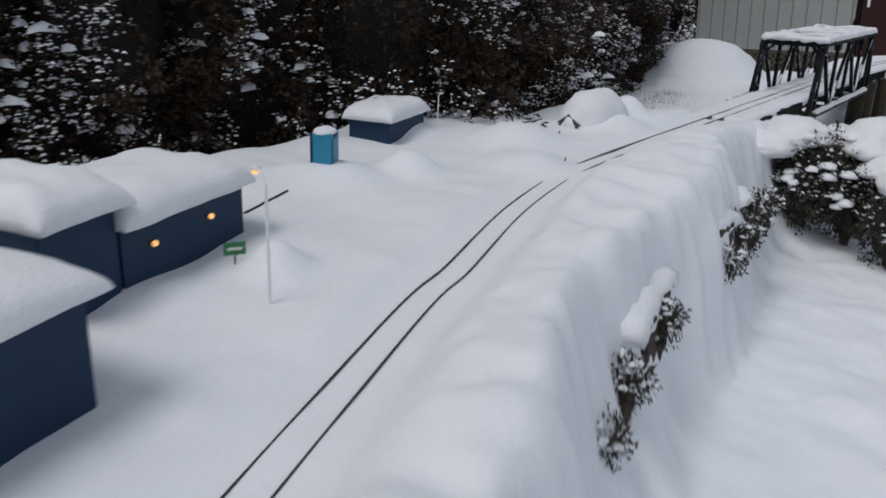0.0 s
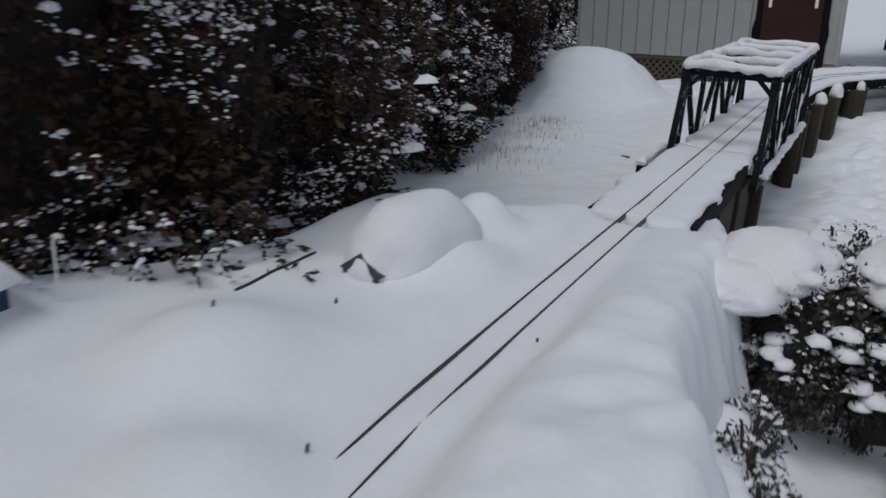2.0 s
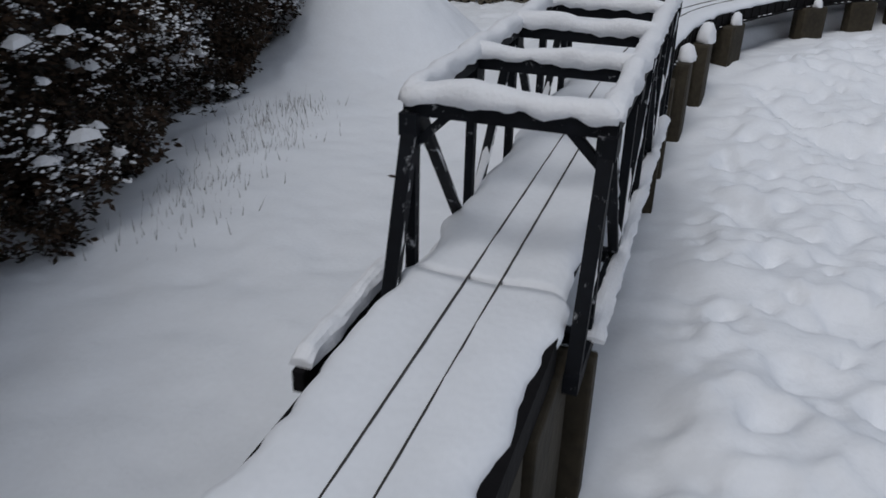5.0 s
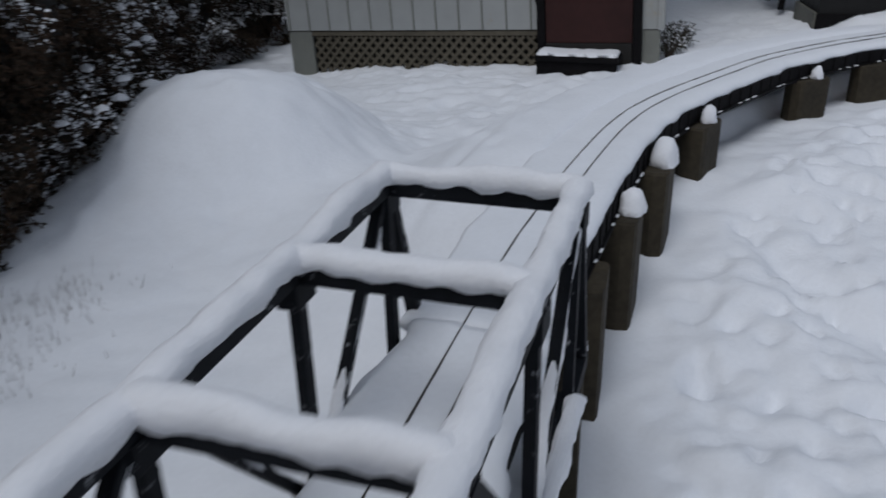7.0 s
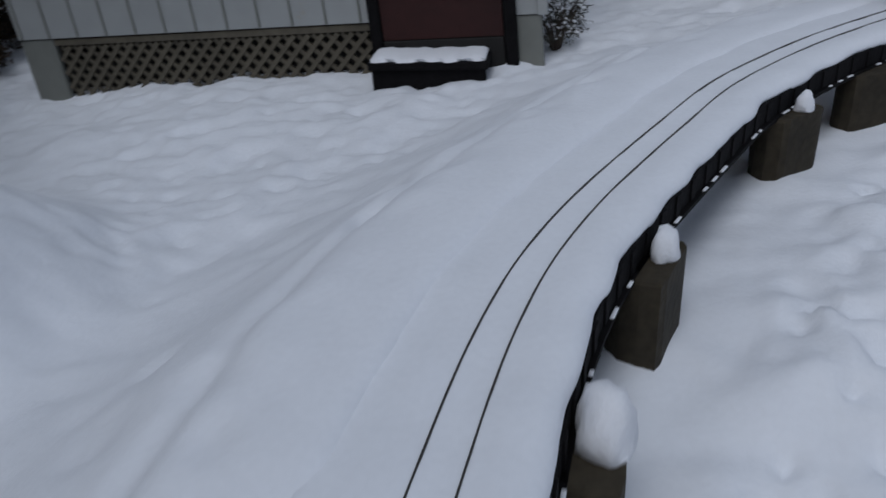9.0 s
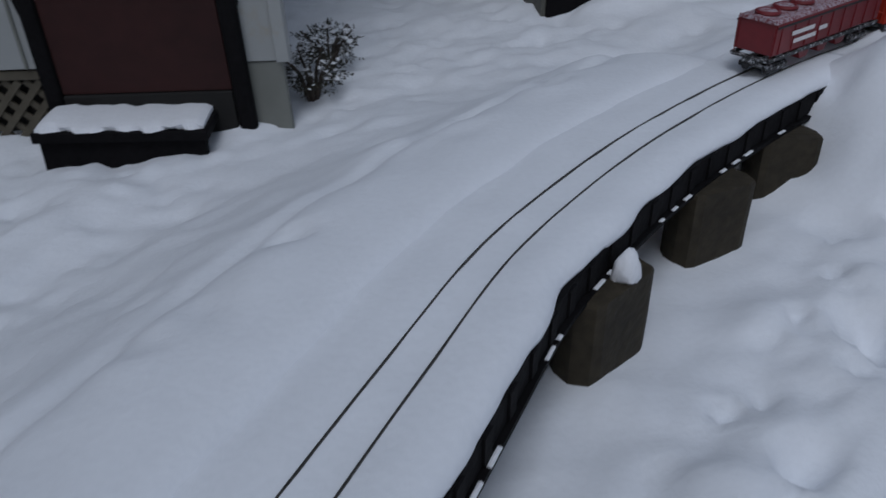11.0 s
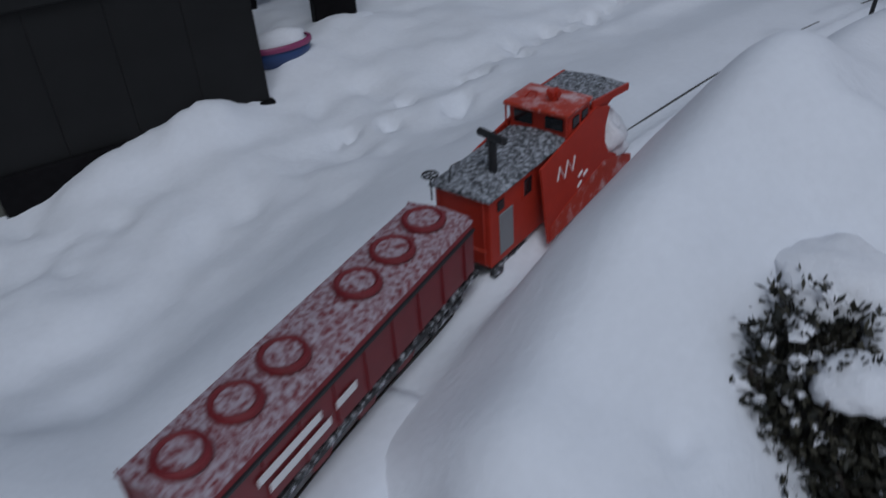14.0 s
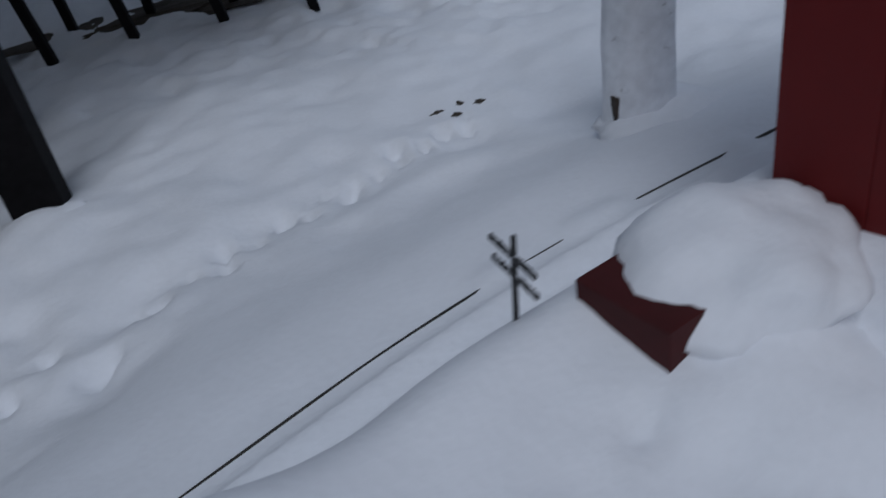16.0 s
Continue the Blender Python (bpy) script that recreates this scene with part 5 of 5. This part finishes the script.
shrub(1.575, 3.65, -0.13, 0.10, 0.225, 2.2, 4500, [(0.06, 0.05, 0.205, 0.06, 0.06, 0.035), (-0.01, -0.05, 0.185, 0.04, 0.035, 0.022), (0.08, -0.03, 0.19, 0.05, 0.05, 0.03)], 160, 0, 0.011)
shrub(0.10, 4.30, -0.24, 0.09, 0.12, 3.9, 420, [], 20, 0, 0.010)
shrub(0.13, 4.50, -0.23, 0.09, 0.12, 8.8, 380, [], 20, 0, 0.010)
shrub(1.205, 3.49, -0.16, 0.03, 0.045, 5.5, 40, [])

# dry grass standing out of the snow by the hedge
rg = random.Random(11)
vs, fs = [], []
for _ in range(520):
    c = rg.choice(((-1.06, 1.42), (-1.02, 1.0), (-1.1, 1.25), (-1.0, 0.75), (-1.0, 1.2), (-0.95, 0.55)))
    x, y = c[0] + rg.gauss(0, 0.07), c[1] + rg.gauss(0, 0.09)
    z, hh, a = floor_z(x, y), rg.uniform(0.010, 0.045), rg.random() * math.tau
    i = len(vs)
    dx, dy = math.cos(a) * 0.0012, math.sin(a) * 0.0012
    lx, ly = rg.gauss(0, 0.25) * hh, rg.gauss(0, 0.25) * hh
    vs += [(x - dx, y - dy, z - 0.01), (x + dx, y + dy, z - 0.01), (x + lx, y + ly, z + hh)]
    fs.append((i, i + 1, i + 2))
tagged(part("dry_grass", (vs, fs), BARK), "sparse dry grass stalks standing in snow", "grass", kind="stuff")

# tufts and clumps hanging over the edge of the bed
for k, (x, y) in enumerate(((0.40, -1.86), (0.43, -2.02), (0.40, -2.36), (0.47, -2.52), (0.50, -2.72), (0.53, -2.86), (0.38, -1.62), (0.34, -1.45), (0.33, -1.30))):
    shrub(x, y, -0.16 - 0.03 * (k % 3), 0.045, 0.10, 11.3 + k, 220, [], 30, 0, 0.009)

# ---- covered porch over the far yard: roof out of view, stretched to shade it ----
porch = thing("porch", pose(0, 0, 0), "dark timber porch roof carried on heavy posts", "porch", kind="structure")
part("ceiling_boards", box(0.3, 2.35, 4.9, 9.0, 1.40, 1.45, 0.005), DARKTIMBER, porch)
part("edge_beam", box(0.3, 2.35, 5.12, 5.20, 1.28, 1.398, 0.005), DARKTIMBER, porch)
part("back_wall", box(0.3, 2.35, 8.95, 9.0, -0.4, 1.398, 0.005), GREYBOARD, porch)

# ---- yard objects past the trestle ----
bin_z = floor_z(0.95, 4.74) - 0.12
grey_bin = thing("storage_bin", pose(0.796, 4.768, bin_z, 0, 0, 8.0), "dark grey boarded storage bin standing in snow", "storage box")
for k in range(4):
    part("front_board", box(k * 0.132 + 0.0002, k * 0.132 + 0.1318, 0, 0.02, 0.03, 0.42, 0.0012), GREYBOARD, grey_bin)
    part("upper_board", box(k * 0.132 + 0.001, k * 0.132 + 0.130, 0, 0.02, 0.452, 0.75, 0.003), GREYBOARD, grey_bin)
for k in range(4):
    part("end_board", box(0.0, 0.02, 0.022 + k * 0.1, 0.12 + k * 0.1, 0.03, 0.75, 0.003), GREYBOARD, grey_bin)
    part("end_board", box(0.508, 0.528, 0.022 + k * 0.1, 0.12 + k * 0.1, 0.03, 0.75, 0.003), GREYBOARD, grey_bin)
part("trim", box(-0.008, 0.536, -0.012, 0.018, 0.421, 0.451, 0.004), GREYBOARD, grey_bin)
part("base_rail", box(-0.008, 0.536, -0.012, 0.012, 0.0, 0.145, 0.004), DARKTIMBER, grey_bin)
part("base_rail", box(-0.022, -0.004, 0.0, 0.42, 0.0, 0.15, 0.004), STONE, grey_bin)
part("lid", box(-0.02, 0.55, -0.02, 0.45, 0.752, 0.78, 0.005), GREYBOARD, grey_bin)
part("back_board", box(0.022, 0.506, 0.40, 0.42, 0.03, 0.75, 0.003), GREYBOARD, grey_bin)

post_z = floor_z(1.585, 5.165) - 0.1
porch_post = thing("porch_post", pose(1.560, 5.160, post_z, 0, 0, -6), "heavy black timber porch post in snow", "post")
part("shaft", box(-0.05, 0.05, -0.04, 0.04, 0, 1.28 - post_z - 0.002, 0.004), DARKTIMBER, porch_post)
part("drift", pillow((0.02, -0.045, 0.09), 0.08, 0.05, 0.03, 2.6, 0.2, 3, 0.5), SNOW, porch_post, smooth=True)

sled = thing("toy_sled", pose(1.380, 4.985, floor_z(1.380, 4.985) - 0.010, 0, 0, 6), "blue and magenta plastic toy sled filled with snow", "toy")
bm = bmesh.new()
rings = []
for zz, k in ((0.0, 0.78), (0.02, 0.95), (0.042, 1.0)):
    rings.append([bm.verts.new((math.cos(a) * 0.075 * k, math.sin(a) * 0.04 * k, zz)) for a in [i * math.tau / 24 for i in range(24)]])
for a, b in zip(rings, rings[1:]):
    for k in range(24):
        bm.faces.new((a[k], a[(k + 1) % 24], b[(k + 1) % 24], b[k]))
bm.faces.new(rings[0][::-1])
bm.faces.new(rings[-1])
part("hull", bm, TOYBLUE, sled, smooth=True)
bm = bmesh.new()
r1 = [[bm.verts.new((math.cos(a) * 0.077 * k, math.sin(a) * 0.042 * k, z)) for a in [i * math.tau / 24 for i in range(24)]] for k, z in ((1.0, 0.036), (1.03, 0.042), (1.0, 0.048), (0.9, 0.048))]
for a, b in zip(r1, r1[1:]):
    for k in range(24):
        bm.faces.new((a[k], a[(k + 1) % 24], b[(k + 1) % 24], b[k]))
part("rim", bm, TOYPINK, sled, "magenta rim", smooth=True)
part("snow_fill", pillow((0, 0, 0.044), 0.07, 0.038, 0.032, 3.0, 0.2, 3, 0.3), SNOWFLUFF, sled, smooth=True)

bench_z = floor_z(1.25, 5.6) - 0.05
bench = thing("garden_table", pose(0.66, 5.40, bench_z, 0, 0, 8), "dark low garden table buried in snow", "table")
for x in (0.0, 0.27, 0.53, 0.76):
    part("leg", bar((x, 0, 0), (x + 0.02, 0, 0.20), 0.030, 0.030, up=(0, 1, 0)), DARKTIMBER, bench)
    part("leg", bar((x, 0.4, 0), (x + 0.02, 0.4, 0.20), 0.030, 0.030, up=(0, 1, 0)), DARKTIMBER, bench)
part("apron", box(-0.02, 0.82, -0.02, 0.01, 0.12, 0.15, 0.003), DARKTIMBER, bench)
part("top", box(-0.04, 0.84, -0.04, 0.46, 0.20, 0.225, 0.004), DARKTIMBER, bench)
part("snow_cap", pillow((0.40, 0.21, 0.226), 0.45, 0.26, 0.08, 4.4, 0.12, 4, 0.1), SNOW, bench, smooth=True)

far_table = thing("picnic_bench", pose(1.54, 6.30, floor_z(1.8, 6.3) - 0.03, 0, 0, -13), "dark wooden picnic bench with snow on top", "bench")
for x in (0.0, 0.27, 0.55, 0.83):
    part("leg", bar((x, 0, 0), (x - 0.05, 0.02, 0.34), 0.03, 0.03, up=(0, 1, 0)), DARKTIMBER, far_table)
    part("leg", bar((x, 0.3, 0), (x - 0.02, 0.28, 0.34), 0.03, 0.03, up=(0, 1, 0)), DARKTIMBER, far_table)
part("seat", box(-0.12, 0.95, -0.05, 0.36, 0.34, 0.37, 0.004), DARKTIMBER, far_table)
part("snow_cap", pillow((0.42, 0.15, 0.371), 0.55, 0.22, 0.09, 1.4, 0.12, 4, 0.1), SNOW, far_table, smooth=True)
soil = tagged(part("bare_ground", pillow((1.95, 6.58, floor_z(1.95, 6.58) - 0.005), 0.50, 0.18, 0.02, 3.1, 0.5, 4, 0.3), DIRT), "bare brown soil under the bench", "soil", kind="structure")

tele = thing("telegraph_pole", pose(2.114, 4.125, 0.06), "black model telegraph pole with two grey crossarms", "pole")
part("shaft", tube([(-0.003, 0.003, 0.0), (0.007, -0.006, 0.160)], 0.0034, 8, r2=0.0030), BLACK, tele)
for z in (0.116, 0.139):
    arm = part("crossarm", bar((-0.001, 0.033, z + 0.003), (0.010, -0.039, z - 0.006), 0.0035, 0.006), CHASSIS, tele, "grey frosted crossarm")
    for k in (-0.85, -0.45, 0.45, 0.85):
        part("insulator", tube([(0.0045 + 0.0055 * k, -0.003 - 0.036 * k, z), (0.0045 + 0.0055 * k, -0.003 - 0.036 * k, z + 0.005 - 0.0045 * k)], 0.0011, 6), CHASSIS, arm)

mh_z = floor_z(2.19, 4.04)
red_house = thing("red_model_house", pose(2.176, 4.100, mh_z - 0.066, 0, 0, 14), "dark red model house under a deep drift of snow", "model building")
part("wall", box(0.0, 0.22, -0.105, 0.01, 0.0, 0.105, 0.001), DARKRED, red_house)
part("roof", box(0.05, 0.20, -0.08, -0.02, 0.1055, 0.109, 0.001), GREYROOF, red_house)
part("roof_snow", pillow((0.145, -0.056, 0.074), 0.128, 0.112, 0.070, 6.1, 0.18, 4, 0.95), SNOW, red_house, "deep snow hood", smooth=True)

tw_z = floor_z(2.47, 4.03)
tower = thing("red_tower", pose(2.445, 4.165, tw_z - 0.1, 0, 0, 10), "tall deep red painted model building standing in snow", "model building")
for k in range(4):
    part("side_board", box(0.0, 0.012, -0.112 * (k + 1) + 0.0006, -0.112 * k, 0.0, 0.95, 0.0012), WALLRED, tower)
    part("front_board", box(0.0125 + 0.1 * k, 0.0125 + 0.1 * (k + 1) - 0.0006, -0.012, 0.0, 0.0, 0.95, 0.0012), WALLRED, tower)
part("core", box(0.0125, 0.41, -0.446, -0.0125, 0.0, 0.945), WALLRED, tower)
part("roof", box(-0.03, 0.44, -0.48, 0.03, 0.951, 0.975, 0.004), GREYROOF, tower)
part("roof_snow", pillow((0.2, -0.22, 0.976), 0.25, 0.27, 0.08, 2.0, 0.1, 4, 0.1), SNOW, tower, smooth=True)
part("drift", pillow((-0.02, -0.22, 0.09), 0.08, 0.28, 0.06, 5.2, 0.25, 4, 0.6), SNOW, tower, "snow drifted against the wall", smooth=True)

stump_z = floor_z(2.58, 4.71)
stump = thing("frosted_stump", pose(2.618, 4.70, stump_z - 0.03), "pale frosted tree trunk plastered with snow", "tree trunk")
bm = bmesh.new()
rings = []
for zz in np.linspace(0, 0.62, 14):
    rings.append([bm.verts.new((math.cos(a) * 0.06 * (1 + 0.18 * fbm(math.cos(a), math.sin(a), zz * 4, 1.8, 3)) * (1.25 - 0.25 * min(1, zz * 5)) + 0.03 * zz, math.sin(a) * 0.055 * (1 + 0.18 * fbm(math.cos(a), math.sin(a) + 4, zz * 4, 1.8, 3)), zz)) for a in [i * math.tau / 20 for i in range(20)]])
for a, b in zip(rings, rings[1:]):
    for k in range(20):
        bm.faces.new((a[k], a[(k + 1) % 20], b[(k + 1) % 20], b[k]))
bm.faces.new(rings[-1])
part("trunk", bm, BIRCH, stump, smooth=True)
part("drift", pillow((0.03, -0.03, 0.04), 0.13, 0.09, 0.05, 7.0, 0.25, 4, 0.8), SNOW, stump, "snow banked round the trunk", smooth=True)
part("snow_cap", pillow((0.02, 0, 0.62), 0.07, 0.065, 0.05, 2.0, 0.2, 3, 0.3), SNOW, stump, smooth=True)
bk = part("bare_bark", box(-0.062, -0.054, -0.03, -0.01, 0.055, 0.11, 0.002), BARK, stump)

# small dark lumps put in for dark prints and a hole in the snow
rg = random.Random(3)
for x, y in ((2.40, 5.06), (2.47, 5.10), (2.37, 5.10), (2.43, 5.12), (0.68, 3.52), (-0.55, 1.0)):
    z = floor_z(x, y)
    tagged(part("dark_mark", pillow((x, y, z - 0.001), rg.uniform(0.008, 0.020), rg.uniform(0.004, 0.009), 0.005, x * 3, 0.9, 3, 0.6), DIRT), "small dark lump marking the snow", "soil", "clods in the snow")
